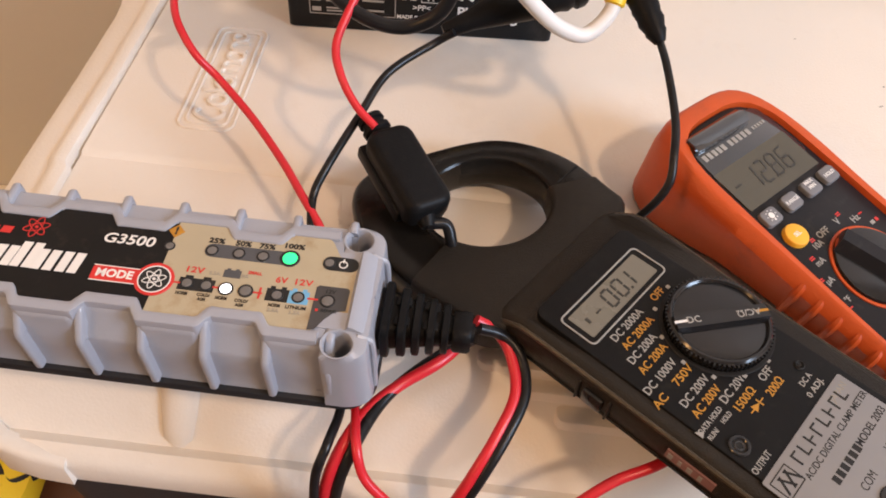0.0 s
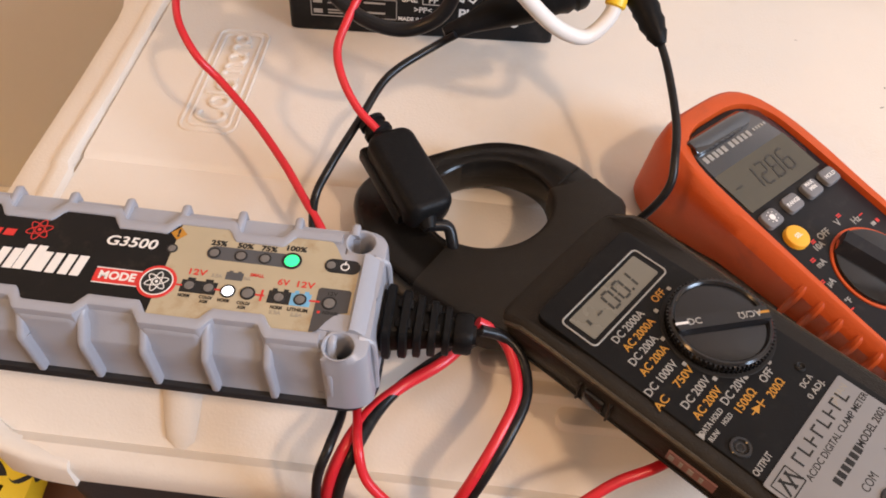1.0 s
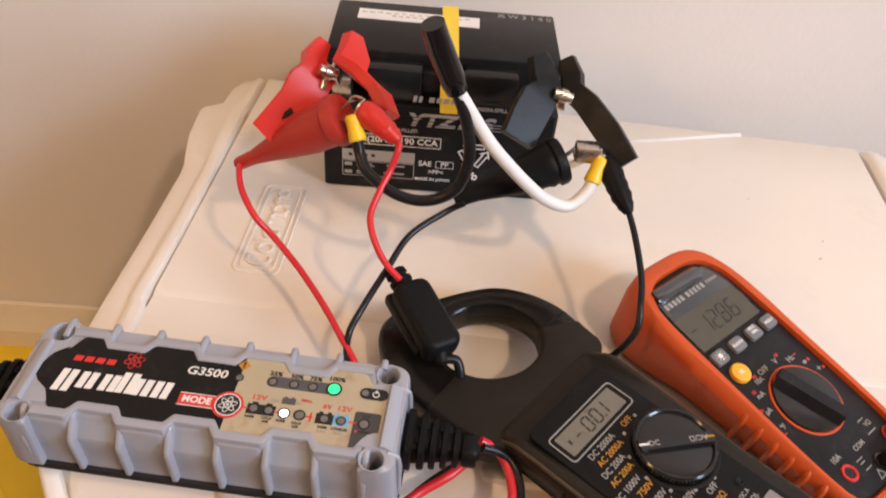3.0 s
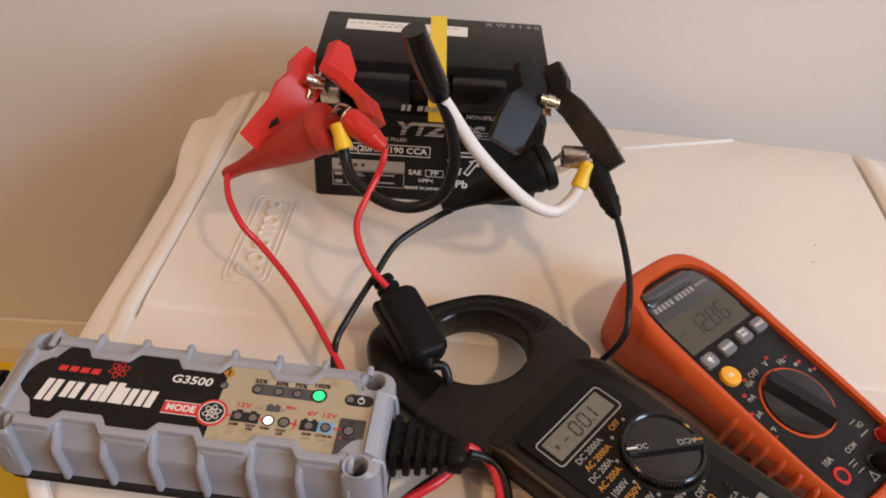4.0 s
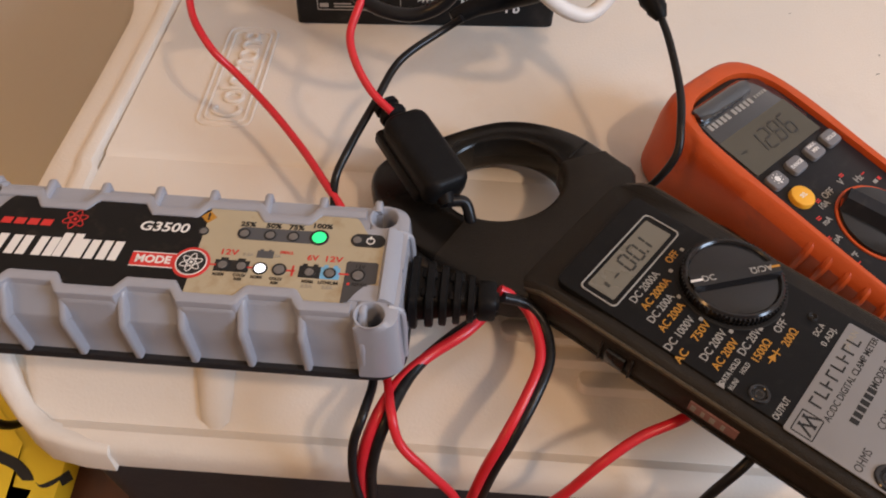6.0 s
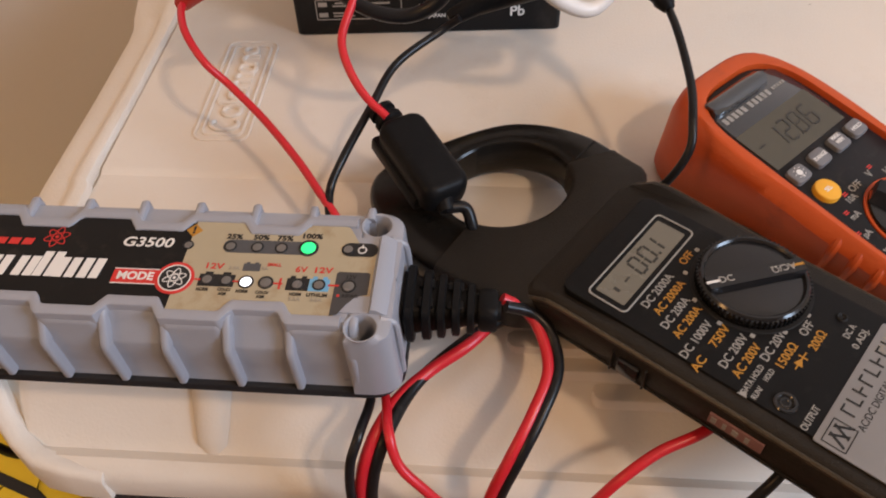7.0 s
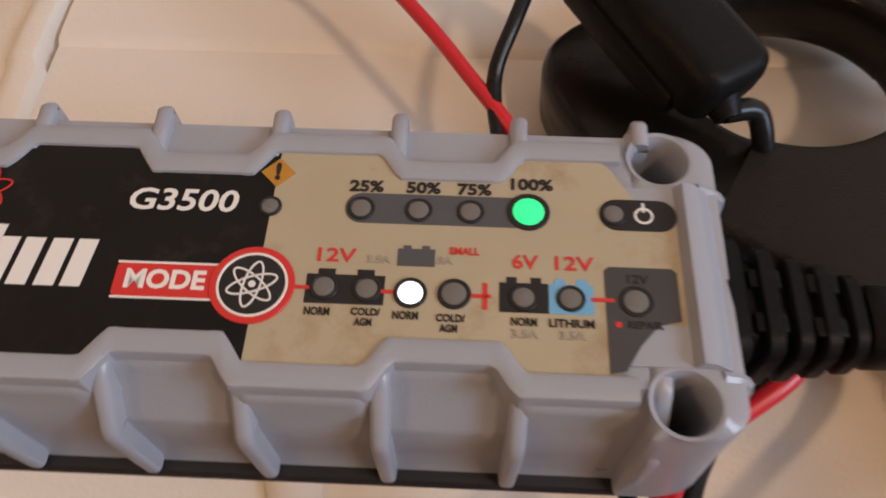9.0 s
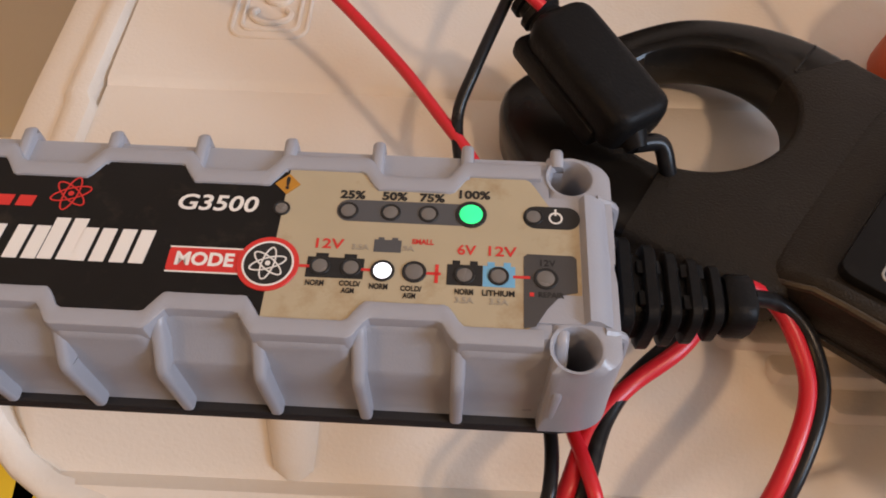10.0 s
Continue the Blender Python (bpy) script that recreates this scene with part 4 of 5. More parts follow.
def socket(parent, x, y, r, z, ring_mat, inner_mat=None):
    s = part("socket", annulus(circle(x, y, r, 28), circle(x, y, r * 0.62, 28), z - 2, z + 0.7, 0.4), ring_mat, parent, "round test-lead socket")
    part("socket_core", annulus(circle(x, y, r * 0.5, 20), circle(x, y, r * 0.26, 20), z - 2, z + 0.2, 0.2), inner_mat or KNOB, s)
    part("socket_floor", slab(circle(x, y, r * 0.62, 20), z - 2, z + 0.05, 0), HOLE, s)


socket(clamp, -44, -80.4, 4.2, 0.3, KNOB)
socket(clamp, 1.0, -80.6, 2.0, 0.3, HOLE)
part("label_plate", slab(rrect(-21.6, -122, 59, 58.5, 1), 0, 0.45, 0.1), SILVERLABEL, clamp, "silver printed label")
for x in (-45, -25, -5):
    socket(clamp, x, -129, 5.2, 0.6, KNOB)
strokes([(-35 + i * 4.9, -97.6, 0.8, 5.0) for i in range(8)] + [(-33.4 + i * 4.9, -97.6 + (2.1, -2.1, 0)[i % 3], 2.4, 0.7) for i in range(8)], 0.46, BLACK_INK, clamp)
part("maker_mark", annulus(rrect(-44.4, -99, 10.5, 8.4, 0.4, 2), rrect(-44.4, -99, 9.7, 7.6, 0.3, 2), 0.4, 0.6, 0.02), BLACK_INK, clamp)
bars([(-46.6, -99, 1.0, 6), (-42.8, -99, 1.0, 6)], 0.46, BLACK_INK, clamp, "maker_mark_stroke", slant=0.5)
bars([(-44.6, -99, 1.0, 6), (-40.8, -99, 1.0, 6)], 0.46, BLACK_INK, clamp, "maker_mark_stroke", slant=-0.5)
lettering("AC/DC DIGITAL CLAMP METER", 2.6, BLACK_INK, clamp, -15.5, -103.6, 0.47, bold=0.03, width=46)
lettering("JAPAN", 2.6, FAINT_INK, clamp, 0.5, -96.4, 0.47)
lettering("MODEL 2003", 2.9, BLACK_INK, clamp, -4.2, -111.2, 0.47, bold=0.05, width=20)
strokes([(-32 + i * 3.2, -111.2, 2.2, 3.2) for i in range(6)], 0.46, BLACK_INK, clamp, "printed_line")
lettering("OHMS", 3.2, BLACK_INK, clamp, -44.5, -119.5, 0.47, squash=0.85)
lettering("COM", 3.2, BLACK_INK, clamp, -24.5, -119.5, 0.47, squash=0.85)
lettering("VOLT", 3.2, BLACK_INK, clamp, -4.5, -119.5, 0.47, squash=0.85)
part("side_button", box(-59.5, -55, -34, -25, -17, -9, 1), KNOB, clamp, "square slide button on the side")
part("button_guard", box(-59, -55, -37, -36, -19, -7, 0.4), CLAMPBODY, clamp)
part("button_guard", box(-59, -55, -23, -22, -19, -7, 0.4), CLAMPBODY, clamp)
part("side_sticker", box(-58.1, -56.2, -82, -62, -13.6, -8, 0), PINKLABEL, clamp, "faded pink sticker with worn print")
bm = bmesh.new()
for i, (y, w) in enumerate(((-64, 2), (-68, 1.4), (-72, 2.2), (-76.4, 1.6))):
    q = [(y - w / 2, -12.4), (y + w / 2, -12.4), (y + w / 2, -9.4), (y - w / 2, -9.4)]
    loft(bm, [[V((-58.4, a, b)) for a, b in q], [V((-58.0, a, b)) for a, b in q]])
part("sticker_print", bm, DIMWHITE, clamp, smooth=False)

# ---- multimeter ----
METER_M = turned((0.2240, -0.1728, 0.0347), -49.85, 9.16, 0.18) @ Matrix.Scale(0.956, 4) @ pose(0, 0, 0, 0, 0, 90)
meter = thing("digital_multimeter", METER_M, "orange rubber-cased digital multimeter with charcoal face reading 12.86", "multimeter")
CX = 28.5
half = [(0, 73), (14, 73), (25, 69.5), (33, 60), (37.5, 43), (38.2, 20), (37, 0), (36.5, -30), (35.5, -60), (33, -84), (28, -92), (0, -93)]
BOOT = cut_corners([(CX + x, y) for x, y in half] + [(CX - x, y) for x, y in half[-2:0:-1]], 2)
fa = [(0, 62), (13, 62), (22, 58), (26, 52), (29, 44), (29.5, 20), (29.5, -30), (29, -60), (27.5, -80), (24, -86), (0, -87)]
FACE = cut_corners([(CX + x, y) for x, y in fa] + [(CX - x, y) for x, y in fa[-2:0:-1]], 2)
face_at = around(FACE, (CX, -10), 96)
boot_at = around(BOOT, (CX, -10), 96)
bm = bmesh.new()
levm = lambda q, h: [V((x, y, down_to(METER_M, x, y, h))) for x, y in q]
taper = lambda q, d: [(CX + (x - CX) * (1 - d * min(1, max(0, (52 - y) / 40)) / 37), y) for x, y in q]
loft(bm, [levm(taper(inset(boot_at, 2), 9), 1.6), levm(taper(inset(boot_at, 0), 7), 5), [V((x, y, max(-12, down_to(METER_M, x, y, 10)))) for x, y in taper(inset(boot_at, -1.6), 2.5)], [V((x, y, -5)) for x, y in inset(boot_at, -1)], [V((x, y, 0.8)) for x, y in inset(boot_at, 1.5)], [V((x, y, 2.0)) for x, y in inset(boot_at, 3.4)], [V((x, y, 1.6)) for x, y in inset(face_at, -1.0)], [V((x, y, -2.5)) for x, y in face_at], [V((x, y, -8)) for x, y in face_at]], close=True)
part("rubber_case", bm, ORANGE, meter, "scuffed orange rubber overmould")
for s in (-1, 1):
    for i in range(7):
        y = -22 - i * 9.5
        x = CX + s * (38.2 - 0.2 * i)
        part("grip_rib", tube([(x - s * 6, y + 1, 0.4), (x - s * 2.6, y, -3), (x - s * 1.0, y - 0.5, -9), (x - s * 5, y - 0.5, down_to(METER_M, x, y, 6))], [1.0, 2.0, 2.2, 1.4], 8, 4), ORANGE, meter)
part("face", slab(face_at, -8, -0.6, 0.5), METERFACE, meter, "charcoal printed face")
part("window_bezel", slab(cut_corners([(2, 15), (55.5, 15), (55.5, 52), (50, 57), (7, 57), (2, 50)], 1), -2, 0.0, 0.4), GLOSS, meter, "glossy black display window")
part("lcd", slab(rrect(27.6, 26.3, 52, 22.5, 0.8), -1, 0.15, 0), LCD_DIM, meter, "dim grey liquid crystal display")
digits([seven_segment("1", 17.6, 26.6, 5.0, 11, 1.15, 0.14), seven_segment("2", 25.4, 26.6, 5.2, 11, 1.15, 0.14), [(29.4, 21.2, 1.1, 1.1)], seven_segment("8", 33.4, 26.6, 5.2, 11, 1.15, 0.14), seven_segment("6", 41.4, 26.6, 5.2, 11, 1.15, 0.14), [(7.6, 27.4, 4, 0.8)]], 0.18, meter, 0.14)
bm = bmesh.new()
loft(bm, [[V((x, 54 + q * w, z)) for q, z in ((-5.0, 0), (-4.2, 2.2), (-1.6, 3.6), (1.6, 3.6), (4.4, 1.8), (5.2, 0))] for x, w in ((3.5, 0.7), (5, 0.95), (12, 1), (34, 1), (41.5, 0.95), (43, 0.7))])
part("sensor_lens", bm, GLOSS, meter, "glossy smoked bar over the display")
strokes([(6 + i * 3.35, 46.2, 2.3, 3.4) for i in range(5)] + [(24.4 + i * 3.3, 46.2, 2.2, 3.4) for i in range(5)] + [(42 + i * 2, 46.4, 1.3, 1.8) for i in range(5)], 0.05, DIMWHITE, meter)
for x, txt in ((6.4, ""), (22, "RANGE"), (37.2, "MAX\nMIN"), (51, "HOLD")):
    b = part("button", slab(rrect(x, 8.2, 10, 8.2, 2.2), -1, 1.8, 0.9), BTN, meter, "grey rubber button")
    if txt:
        lettering(txt, 1.9, WHITE_INK, b, x, 8.2 + (1.2 if "\n" in txt else 0), 1.85, bold=0.05)
    else:
        part("lamp_symbol", slab(circle(x, 8.4, 1.5, 14), 1.7, 1.95, 0), WHITE_INK, b)
        bars([(x + 2.6 * math.cos(a), 8.4 + 2.6 * math.sin(a), 0.5, 0.5) for a in [radians(45 * i) for i in range(8)]] + [(x, 6.2, 1.0, 1.0)], 1.85, WHITE_INK, b, "lamp_rays")
yb = part("button", slab(circle(8.5, -4.4, 5.7, 28), -1, 2.2, 1.0), YELLOWBTN, meter, "round amber select button")
lettering("SEL", 2.0, WHITE_INK, yb, 8.5, -4.4, 2.25, bold=0.05)
DX, DY = 28.3, -34.6
part("dial_ring", annulus(circle(DX, DY, 20.6, 56), circle(DX, DY, 19.2, 56), -1, 0.2, 0.2), ORANGE, meter, "orange ring round the dial")
md = part("dial", slab(circle(DX, DY, 19.0, 56), -1, 1.6, 0.8), KNOB, meter, "black rotary dial")
bm = bmesh.new()
loft(bm, [[V((x, y * w, z)) for x, z in ((-6.2, 1.2), (-3.4, 7.0), (3.4, 7.0), (6.2, 1.2))] for y, w in ((-18.6, 1), (-15, 1), (15, 1), (18.6, 1))])
part("dial_grip", bm, METERFACE, md, m=pose(DX * MM, DY * MM, 0, 0, 0, 18))
part("dial_pointer", slab([(DX - 10.5, DY + 16), (DX - 5.5, DY + 18.6), (DX - 5.2, DY + 12.6)], 1.0, 2.3, 0), ORANGE, md, "orange pointer")
for txt, ang, r, s in (("OFF", 104, 25, 3.3), ("V", 78, 24.8, 3.4), ("Hz", 55, 25, 3.3), ("10A", 122, 25.4, 2.9), ("mA", 142, 25.4, 2.9), ("\u00b5A", 163, 25.4, 2.9), ("\u00b0F", 186, 25.2, 2.7)):
    lettering(txt, s, DIMWHITE, meter, DX + r * math.cos(radians(ang)), DY + r * math.sin(radians(ang)), -0.55, bold=0.08)
bars([(DX + r * math.cos(radians(a)), DY + r * math.sin(radians(a)), 2.6, 0.6) for a, r in ((119, 28.6), (139, 29.2), (160, 29.4), (192, 28), (72, 28.4), (48, 28.2))] + [(DX + r * math.cos(radians(a)), DY + r * math.sin(radians(a)) - 1, 2.6, 0.6) for a, r in ((119, 28.6), (139, 29.2), (160, 29.4), (72, 28.4))] + [(DX + 27.6 * math.cos(radians(32)), DY + 27.6 * math.sin(radians(32)), 1.8, 1.8), (DX + 28 * math.cos(radians(14)), DY + 28 * math.sin(radians(14)), 1.8, 1.4)], -0.58, RED_INK, meter, "range_mark")
bars([(DX + 24.8 * math.cos(radians(36)), DY + 24.8 * math.sin(radians(36)), 2.6, 1.8), (DX + 25.2 * math.cos(radians(18)), DY + 25.2 * math.sin(radians(18)), 2.8, 0.7), (DX + 25.2 * math.cos(radians(18)), DY + 25.2 * math.sin(radians(18)), 0.7, 2.6)], -0.56, DIMWHITE, meter, "range_mark")
lettering("10A", 3.2, DIMWHITE, meter, 12, -63.8, -0.55, bold=0.08)
lettering("COM", 2.8, DIMWHITE, meter, 30, -66.5, -0.55, bold=0.08)
lettering("V\u03a9", 2.6, DIMWHITE, meter, 46, -62, -0.55, bold=0.08)
bars([(23, -71, 5.5, 0.5), (23, -73, 4, 0.5), (23.5, -76.5, 5.2, 0.5), (44, -66, 7, 0.7), (44, -58.6, 5, 0.6)], -0.57, DIMWHITE, meter, "socket_mark")
socket(meter, 11.7, -72.2, 4.6, -0.3, REDPLUG)
socket(meter, 33.5, -78.5, 4.6, -0.3, KNOB)
socket(meter, 51.5, -72.5, 4.6, -0.3, REDPLUG)
part("caution_mark", annulus([(23.5, -84), (29.5, -84), (26.5, -79)], [(24.4, -83.5), (28.6, -83.5), (26.5, -80)], -0.6, -0.4, 0.01), DIMWHITE, meter)

to_world = lambda m, p: tuple((m @ V(p)) / MM)


def probe_lead(name, sock, reach, cable, plug_mat, wire_mat, label):
    t = thing(name, Matrix.Identity(4), label, "test lead")
    a, b = to_world(METER_M, (*sock, -1)), to_world(METER_M, reach)
    part("plug", lathe(a, b, ((0, 3.6), (0.12, 5.2), (0.4, 5.4), (0.45, 4.6), (0.9, 4.2), (1.0, 3.2))), plug_mat, t)
    part("cable", tube([b] + cable, 2.0), wire_mat, t)


p_red = to_world(METER_M, (51.5, -72.5, 0))
probe_lead("red_test_lead", (51.5, -72.5), (57, -82, 17), [(p_red[0] + 50, p_red[1] - 14, 46), (p_red[0] + 82, p_red[1] - 4, 22), (p_red[0] + 92, p_red[1] + 16, 6), (p_red[0] + 84, p_red[1] + 60, 4.2)], REDPLUG, REDWIRE, "red test lead plugged into the multimeter")
probe_lead("black_test_lead", (33.5, -78.5), (44, -92, 17), [(p_red[0] + 36, p_red[1] - 42, 44), (p_red[0] + 70, p_red[1] - 36, 22), (p_red[0] + 84, p_red[1] - 14, 6), (p_red[0] + 76, p_red[1] + 40, 4.2)], RUBBER, BLACKWIRE, "black test lead plugged into the multimeter")

# ---- fuse holder ----
FUSE_M = turned((0.0732, -0.1545, 0.0412), -60.00, 10.00, -3.00) @ Matrix.Scale(0.94, 4)
fuse = thing("fuse_holder", FUSE_M, "black rubber inline fuse holder lying on the meter jaw", "fuse holder")
bm = bmesh.new()
O = rrect(0, 0, 46, 22, 6, 5)
r3 = lambda q, z: [V((x, y, z)) for x, y in q]
loft(bm, [r3(inset(O, 3), -8), r3(inset(O, 0.6), -6), r3(O, -2), r3(O, 3), r3(inset(O, 0.7), 5.4), r3(inset(O, 2.2), 6.8), r3(inset(O, 4.5), 7.4)])
part("cap", bm, RUBBER, fuse, "rounded black rubber cap")
part("body", box(-24, 16, -12.4, 4, -11, -3, 2), RUBBER, fuse)
part("neck", lathe((-20, -1, -1), (-34, -2.5, 0.5), ((0, 6.4), (0.35, 5.6), (0.4, 6.6), (0.55, 6.6), (0.6, 5.0), (0.75, 5.0), (0.78, 6.2), (0.95, 6.0), (1, 4.2))), RUBBER, fuse, "ribbed cable neck")
part("tail_neck", lathe((19, -1, -2), (26, -2.5, -4), ((0, 5), (0.6, 4), (1, 3))), RUBBER, fuse)

# ---- clips ----
red_clip = thing("red_battery_clip", Matrix.Identity(4), "large red plastic crocodile clip on the battery terminal", "battery clip")
part("lever", blade([(-23.6, -63.5, 83.6), (-6.6, -51.7, 97.4), (-0.8, -45.4, 104), (4.9, -37, 109.8), (1.3, -29.7, 114.1), (5.2, -21.3, 119)], [14, 20, 24, 22, 14, 8], 7.0, (0.45, -0.35, -0.8), 0.7, 1), REDPLASTIC, red_clip)
part("lever", blade([(46.6, -66.1, 102.3), (40.3, -53.8, 108.5), (30.1, -43.5, 111.3), (21.8, -35.9, 112), (23.8, -28.5, 116.9), (22, -20.1, 123.6)], [13, 20, 25, 26, 22, 12], 7.0, (0.5, 0.35, -0.75), 0.7, 1), REDPLASTIC, red_clip)
part("spring", lathe((6, -42.1, 113.3), (15.1, -39.7, 109.3), ((0, 3.2), (0.3, 3.2), (0.32, 4.2), (0.7, 4.2), (0.72, 3.2), (1, 3.2)), 16), STEEL, red_clip, "nickel pivot spring")
part("jaw_plate", blade([(8.4, -45.1, 101.8), (10.4, -35.8, 107.8), (12.1, -23.9, 104.5), (13.5, -15, 91.6)], [7, 8, 8, 6], 1.6, (0.3, 0.9, 0.3), 0.3), STEEL, red_clip, "metal jaw plate")
# solid dark box on the lever, standing for a shaded slot
bars_m = part("slot", box(-4, 4, -1.6, 1.6, -0.4, 0.4, 0), HOLE, red_clip, m=Matrix.Translation(V((-10, -59.3, 94.3))) @ Matrix.Rotation(radians(-38), 4, "Y") @ Matrix.Rotation(radians(38), 4, "X"))
red_small = thing("red_insulated_clip", Matrix.Identity(4), "dark red rubber-booted clip on the red battery clip", "clip")
part("boot", lathe((22.4, -69.1, 101.1), (-40.4, -59.1, 57.4), ((0, 8), (0.0, 13.4), (0.03, 14.2), (0.08, 14.2), (0.1, 12.8), (0.3, 12.2), (0.5, 9.4), (0.7, 6.2), (0.84, 4.2), (0.97, 3.9), (1.0, 3.3))), REDRUBBER, red_small, "tapered dark red rubber boot")
part("jaw_plate", blade([(19.5, -68.9, 97.5), (27.1, -72, 102.7), (30.1, -70.5, 109.1), (32.9, -66.7, 111)], [9, 9, 7, 5], 1.2, (0.2, -0.6, 0.7), 0.3), STEEL, red_small, "nickel jaw")
part("jaw_plate", blade([(20.6, -64.3, 102.3), (27.3, -64.8, 110.4), (33, -68.8, 112.8)], [6, 6, 4], 1.2, (0.2, -0.6, 0.7), 0.3), STEEL, red_small, "nickel jaw")
red_probe = thing("red_probe_sleeve", Matrix.Identity(4), "bright red rubber probe sleeve hooked at the red clip", "clip")
part("sleeve", lathe((32, -72.4, 109.9), (53.1, -83.8, 98.9), ((0, 5), (0.1, 6.6), (0.35, 6.8), (0.5, 6.0), (0.55, 6.4), (0.65, 5.4), (0.7, 5.8), (0.8, 4.6), (0.86, 4.8), (1, 2.6))), REDPLASTIC, red_probe, "ribbed bright red sleeve")

black_clip = thing("black_battery_clip", Matrix.Identity(4), "large black plastic crocodile clip on the battery terminal", "battery clip")
part("lever", blade([(179, -68.6, 84.7), (167.5, -54.8, 96.1), (156, -41.7, 104.7), (148.6, -33.1, 107.2), (147.9, -25.5, 111.4), (144.4, -17.2, 118.5)], [14, 15, 14, 13, 13, 9], 6.5, (-0.55, -0.2, -0.8), 0.7, 1), BATTERY, black_clip)
part("lever", blade([(117.4, -58.9, 88.7), (122.5, -49, 96.8), (127.7, -39.9, 103.9), (133.5, -33.2, 107.8), (130.9, -26.7, 112.8), (126.5, -20.4, 120.8)], [20, 22, 22, 19, 18, 11], 6.5, (0.75, -0.2, -0.6), 0.7, 1), BATTERY, black_clip)
part("spring", lathe((137.2, -37.1, 107.4), (147.6, -37.8, 105.2), ((0, 3.2), (0.3, 3.2), (0.32, 4.2), (0.7, 4.2), (0.72, 3.2), (1, 3.2)), 16), STEEL, black_clip, "nickel pivot spring")
part("jaw_plate", blade([(141.7, -39.5, 98.8), (141.1, -30.1, 104.9), (139.2, -20.2, 101.7), (136.1, -12.6, 87.2)], [7, 9, 10, 6], 1.6, (0.3, 0.9, 0.3), 0.3), BRASS, black_clip, "tarnished metal jaw plate")
black_small = thing("black_insulated_clip", Matrix.Identity(4), "black rubber-booted clip on the black battery clip", "clip")
part("boot", lathe((143.4, -67.4, 83.9), (85.5, -85.9, 63), ((0, 8), (0.0, 12.6), (0.03, 13.6), (0.08, 13.6), (0.1, 12.0), (0.15, 12.8), (0.2, 11.6), (0.4, 10.4), (0.6, 7.6), (0.8, 4.6), (0.97, 3.6), (1.0, 3.0))), RUBBER, black_small, "tapered black rubber boot")
part("jaw_plate", blade([(143.3, -67.2, 79.3), (150.8, -66.3, 81), (157.5, -65.6, 85.4), (165.1, -63.8, 88.9)], [9, 9, 8, 6], 1.4, (-0.2, -0.5, 0.8), 0.3), STEEL, black_small, "nickel jaw")
part("jaw_plate", blade([(145.3, -64.6, 84.9), (152.1, -63.9, 91.1), (159.6, -65, 92.7), (165.1, -66.7, 88.8)], [6, 8, 8, 6], 1.4, (-0.2, -0.8, 0.3), 0.3), STEEL, black_small, "nickel jaw")
part("clip_nut", box(149.2, 162.2, -71.4, -62, 84.5, 94.5, 1.4), STEEL, black_small, "square nickel terminal nut")
black_probe = thing("black_probe_sleeve", Matrix.Identity(4), "black rubber probe sleeve hooked at the black clip", "clip")
part("sleeve", lathe((166.9, -65.6, 85.1), (181, -90.3, 67.6), ((0, 5), (0.1, 6.4), (0.3, 6.8), (0.45, 6.0), (0.5, 6.4), (0.62, 5.6), (0.7, 6.0), (0.82, 4.6), (0.86, 4.8), (1, 2.6))), RUBBER, black_probe, "ribbed black sleeve")

pigtail = thing("battery_pigtail", Matrix.Identity(4), "white and black leads with yellow crimps and black heat shrink", "cable")
part("crimp", lathe((164.1, -68.6, 87.9), (159.8, -77.3, 76.3), ((0, 3.0), (0.1, 4.2), (0.5, 4.0), (0.75, 4.6), (0.95, 4.8), (1, 4.0)), 18), YELLOWCRIMP, pigtail, "yellow crimp sleeve")
part("white_lead", tube([(160.9, -75.1, 80.4), (157.8, -80.1, 72.7), (149.1, -85.8, 66.4), (138.8, -89, 69.5), (125, -92.6, 81), (101.5, -96.7, 107.9), (85.5, -97.1, 131.6), (78.4, -97.9, 142.9)], 3.5), WHITEWIRE, pigtail, "thick white insulated lead")
part("crimp", lathe((27.3, -75.2, 107.2), (31.7, -82.7, 96), ((0, 3.0), (0.1, 4.2), (0.5, 4.0), (0.75, 4.6), (0.95, 4.8), (1, 4.0)), 18), YELLOWCRIMP, pigtail, "yellow crimp sleeve")
part("black_lead", tube([(30.8, -81.8, 97.9), (32.5, -85.3, 91.3), (37.8, -93.2, 83.9), (53.3, -100.6, 76.8), (69.9, -102.4, 75.4), (84.1, -103, 85), (89.3, -101.4, 103.6), (86.2, -99.6, 124.1), (80.1, -97.6, 139.2)], 3.1), BLACKWIRE, pigtail, "thick black insulated lead")
part("heat_shrink", tube([(80.1, -97.6, 139.2), (77.5, -98, 145.7), (71.4, -98.9, 159.6), (66.1, -101, 174.2)], [5.2, 6.3, 6.4, 5.8], 16), SHRINK, pigtail, "glossy black heat-shrink end")

# ---- wires ----


def wire(name, pts, r, material, label):
    return tagged(part(name, tube(pts, r), material, None, label), label, "wire")


wire("red_wire", [(-37.6, -58.4, 59.0), (-37.4, -68.5, 59.9), (-32.0, -85.5, 58.6), (-23.0, -97.4, 51.1), (-13.2, -101.5, 41.5), (3.5, -118.9, 35.3), (19.6, -141.5, 32.1), (30.1, -158.4, 29.2), (39.7, -173.4, 25.0), (44.1, -181.3, 15.8), (46.7, -183.5, 4)], 1.79, REDWIRE, "thin red insulated wire from the red booted clip")
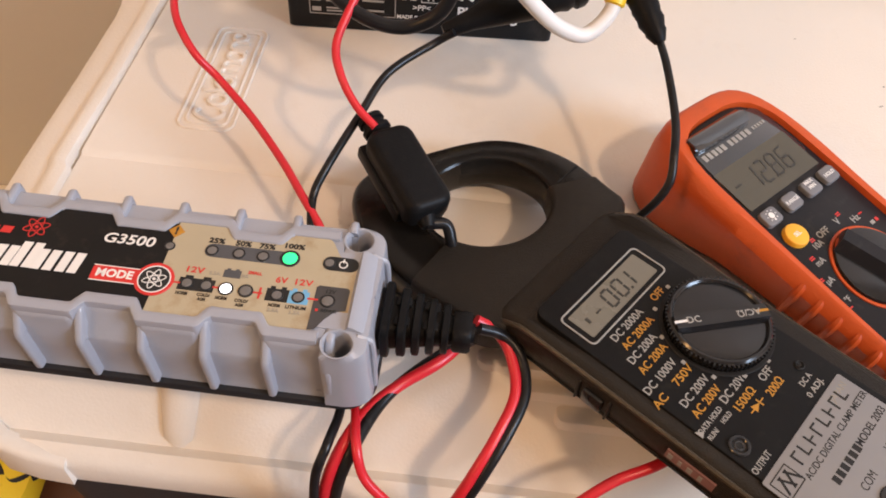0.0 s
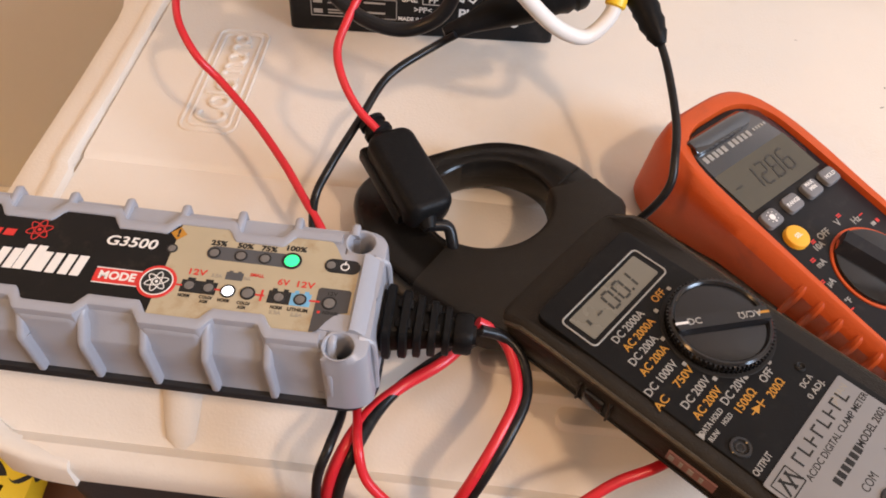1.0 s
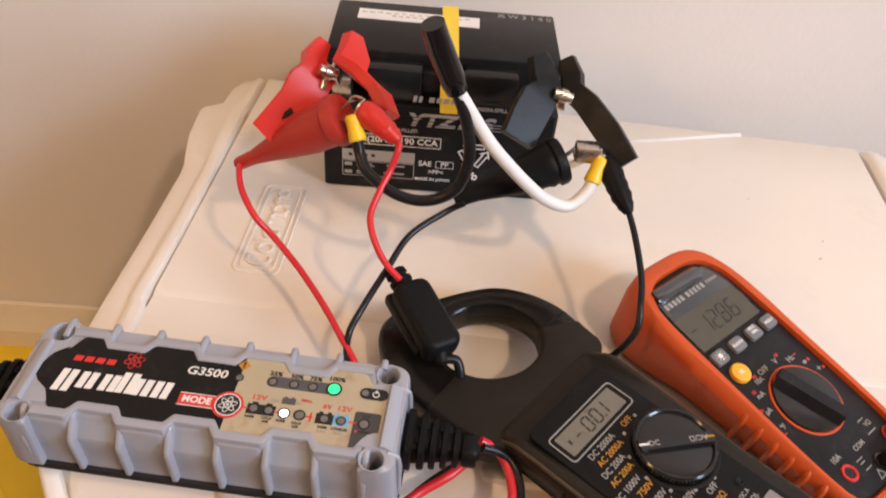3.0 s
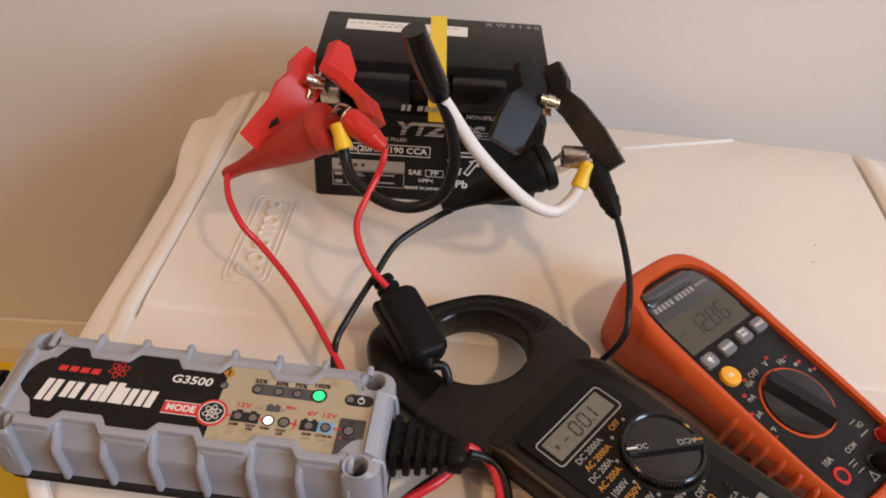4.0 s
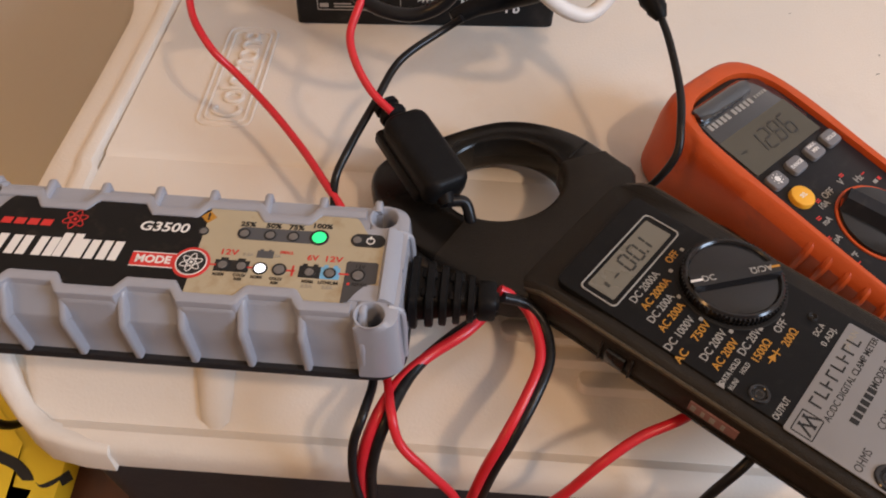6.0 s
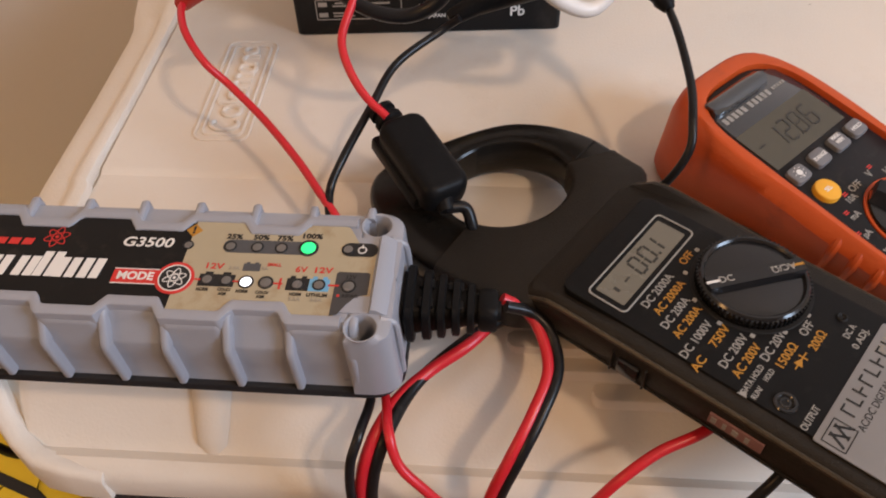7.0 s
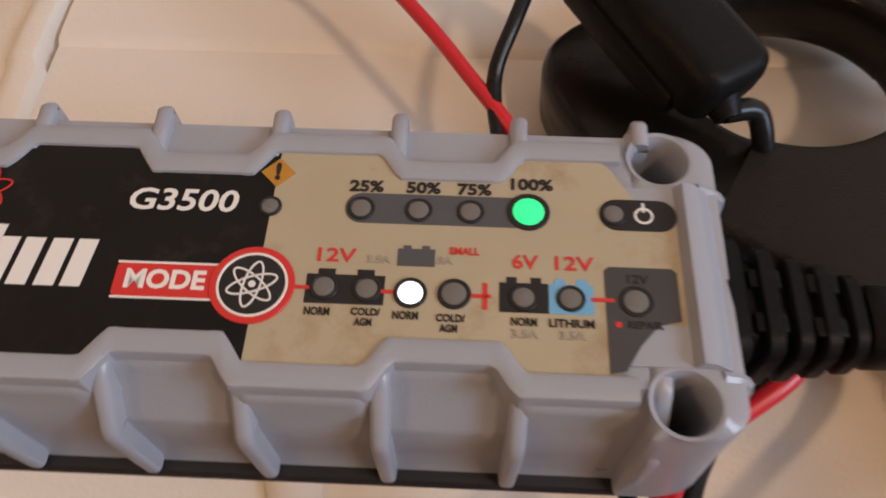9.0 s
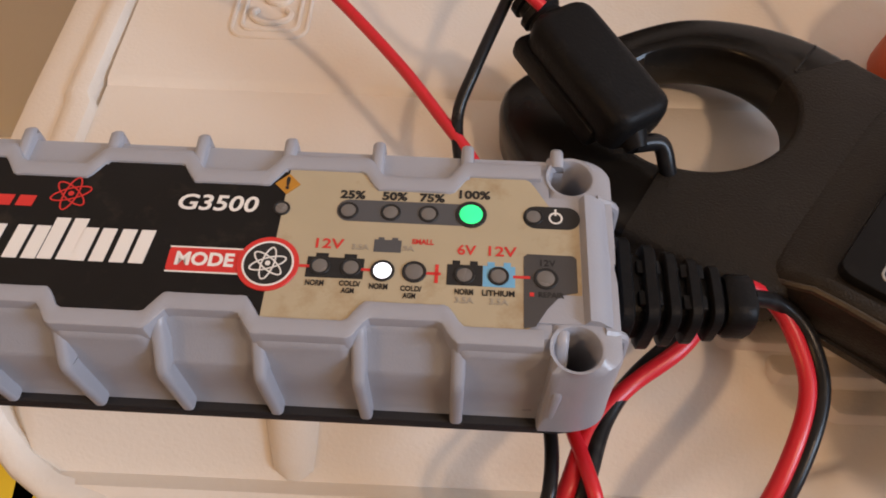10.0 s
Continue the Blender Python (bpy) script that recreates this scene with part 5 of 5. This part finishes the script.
wire("black_wire", [(90.3, -90.6, 66.1), (82.0, -90.7, 60.1), (62.3, -106.4, 54.2), (51.2, -126.7, 46.1), (40.2, -148.5, 37.7), (34.9, -159.9, 30.1), (35.8, -175.3, 22.6), (38.8, -181.2, 12.4), (42.6, -182.2, 3.5)], 1.79, BLACKWIRE, "thin black insulated wire from the black booted clip")
wire("red_wire", [(53.4, -84.1, 98.5), (52.8, -87.8, 94.8), (49.8, -92.2, 86.5), (45.1, -101.5, 79.2), (41.2, -112.9, 71.5), (43.9, -122.9, 64.3), (50.5, -131.5, 56.4), (59.0, -137.6, 50.5)], 1.79, REDWIRE, "red wire from the probe sleeve to the fuse holder")
wire("black_wire", [(181.0, -90.3, 67.6), (181.9, -102.8, 66.1), (183.7, -117.1, 60.4), (183.9, -131.4, 56.2), (182.3, -144.5, 51.7), (181.0, -153.6, 43.0), (174.9, -156.6, 29.8), (166.6, -154.9, 15.3), (156.3, -151.8, 4.0)], 1.79, BLACKWIRE, "black wire from the probe sleeve running under the meters")
wire("fuse_tail", [to_world(FUSE_M, (24, -2, -4)), (90, -173, 32), (93, -177.5, 25), (97, -178, 15), (101, -176, 4)], 2.5, BLACKWIRE, "short black wire from the fuse holder into the jaw ring")
for dx, m_, nm in ((-1.6, REDWIRE, "red_wire"), (1.9, BLACKWIRE, "black_wire")):
    wire(nm, [(102.2 + dx * 0.3, -219.5 - dx, 30.7), (111.2 + dx * 0.6, -220.1 - dx * 0.4, 25.6), (117.3 + dx, -227.2, 20.7), (118.7 + dx, -239.8, 16.1), (112.1 + dx, -254.1, 11.6), (103.7 + dx, -266.2, 2.4), (97 + dx, -270.9, -19), (90.4 + dx, -273.5, -67), (86.8 + dx, -271.5, -131.7)], 2.16, m_, "charger output wire looping over the lid edge, " + nm.split("_")[0])
for dx, m_, nm in ((-2.0, REDWIRE, "red_wire"), (2.0, BLACKWIRE, "black_wire")):
    wire(nm, [(108.4 + dx, -207.8 - dx, 12.4), (91.9 + dx * 0.6, -222.8 + dx, 14), (76.5 + dx * 0.7, -233 + dx * 0.8, 10.5), (65.6 + dx, -244.5 + dx * 0.6, 9.6), (57.4 + dx, -261.4, 9.7), (52.3 + dx, -268.3, -6.6), (50.5 + dx, -269.4, -34.7), (50.8 + dx, -268.5, -113)], 2.35, m_, "thicker lead passing under the charger corner, " + nm.split("_")[0])
wire("black_wire", [(50, -226, 8.5), (54, -243, 9), (51.2, -261.6, 14.4), (47.2, -268.9, 2.8), (47.3, -273.6, -20.8), (53.3, -276.7, -62.3), (59, -275.4, -113.5)], 1.79, BLACKWIRE, "thin black wire looping over the lid edge")
wire("red_wire", [(54, -224, 8.5), (59, -243, 9), (61.1, -261, 15.4), (64.4, -269.5, 6.6), (73.8, -274.4, -4.5), (84.3, -277, -20.9), (91, -279.9, -41.3)], 1.79, REDWIRE, "thin red wire looping over the lid edge")
wire("red_wire", [(181.6, -254.1, 10.4), (166.9, -262.2, 10.1), (152.2, -267.6, 8), (138.9, -274, 0.8), (127.4, -277.8, -17.5), (116.5, -279.6, -34.3), (113.6, -281.2, -37.9), (120.7, -283, -41.6)], 1.97, REDWIRE, "red wire coming from under the clamp meter")
wire("black_wire", [(206.7, -261.2, 5.6), (192.3, -274.4, 1), (182, -279.3, -18.5), (178.3, -279.7, -49.8), (177.1, -278.8, -103.8)], 1.97, BLACKWIRE, "black wire hanging over the lid edge")
wire("charger_mains_cable", [to_world(CHARGER_M, (X0 - 34, 3.5, -21)), (-155.2, -195.5, 26.2), (-173, -188.9, 11.5), (-200.1, -174.5, -44.6), (-221.3, -150.6, -137.7), (-234.4, -118.5, -266.1), (-249.7, -56.4, -353.7)], 3.4, RUBBER, "black mains cable hanging from the charger")

# ---- bag on the floor ----
bag = thing("yellow_bag", Matrix.Translation(V((0, 0, FLOOR_Z))), "yellow woven tool bag with black strap on the floor", "bag")
bm = bmesh.new()
BAG = rrect(-372, -12, 300, 314, 40, 6)
rb = lambda q, z: [V((x, y, z + 4 * math.sin(x * 0.03) * math.cos(y * 0.026))) for x, y in q]
loft(bm, [rb(inset(BAG, 8), 6), rb(inset(BAG, 1), 12), rb(BAG, 22), rb(inset(BAG, 5), 32), rb(inset(BAG, 22), 38), rb(inset(BAG, 80), 42)])
for v in bm.verts:
    v.co.z = max(v.co.z, 0.0005)
part("shell", bm, BAGYELLOW, bag, "yellow woven shell")
part("strap", blade([(-420, -84, 45), (-340, -80, 46), (-275, -102, 44), (-257, -112, 42), (-242, -127, 38), (-231, -122, 34), (-222, -110, 28)], [9, 9, 9], 3, (0.2, 1, 0.2), 0.8), STRAP, bag, "black webbing strap")

# ---- floorboards ----
floor_ob = bpy.data.objects["floor"]
board = box(-600, 600, -44.4, 44.4, 0, 3.6, 0.8, 1)
me_board = bpy.data.meshes.new("plank")
board.to_mesh(me_board)
board.free()
me_board.materials.append(PLANK)
for row in range(9):
    for k in range(-1, 2):
        along = k * 1202 + (row * 437) % 900 - 450
        if along > 1340:
            continue
        ob = new("plank", me_board)
        ob.parent = floor_ob
        ob.location = V((along, 90 - row * 90.2, FLOOR_Z - 4))
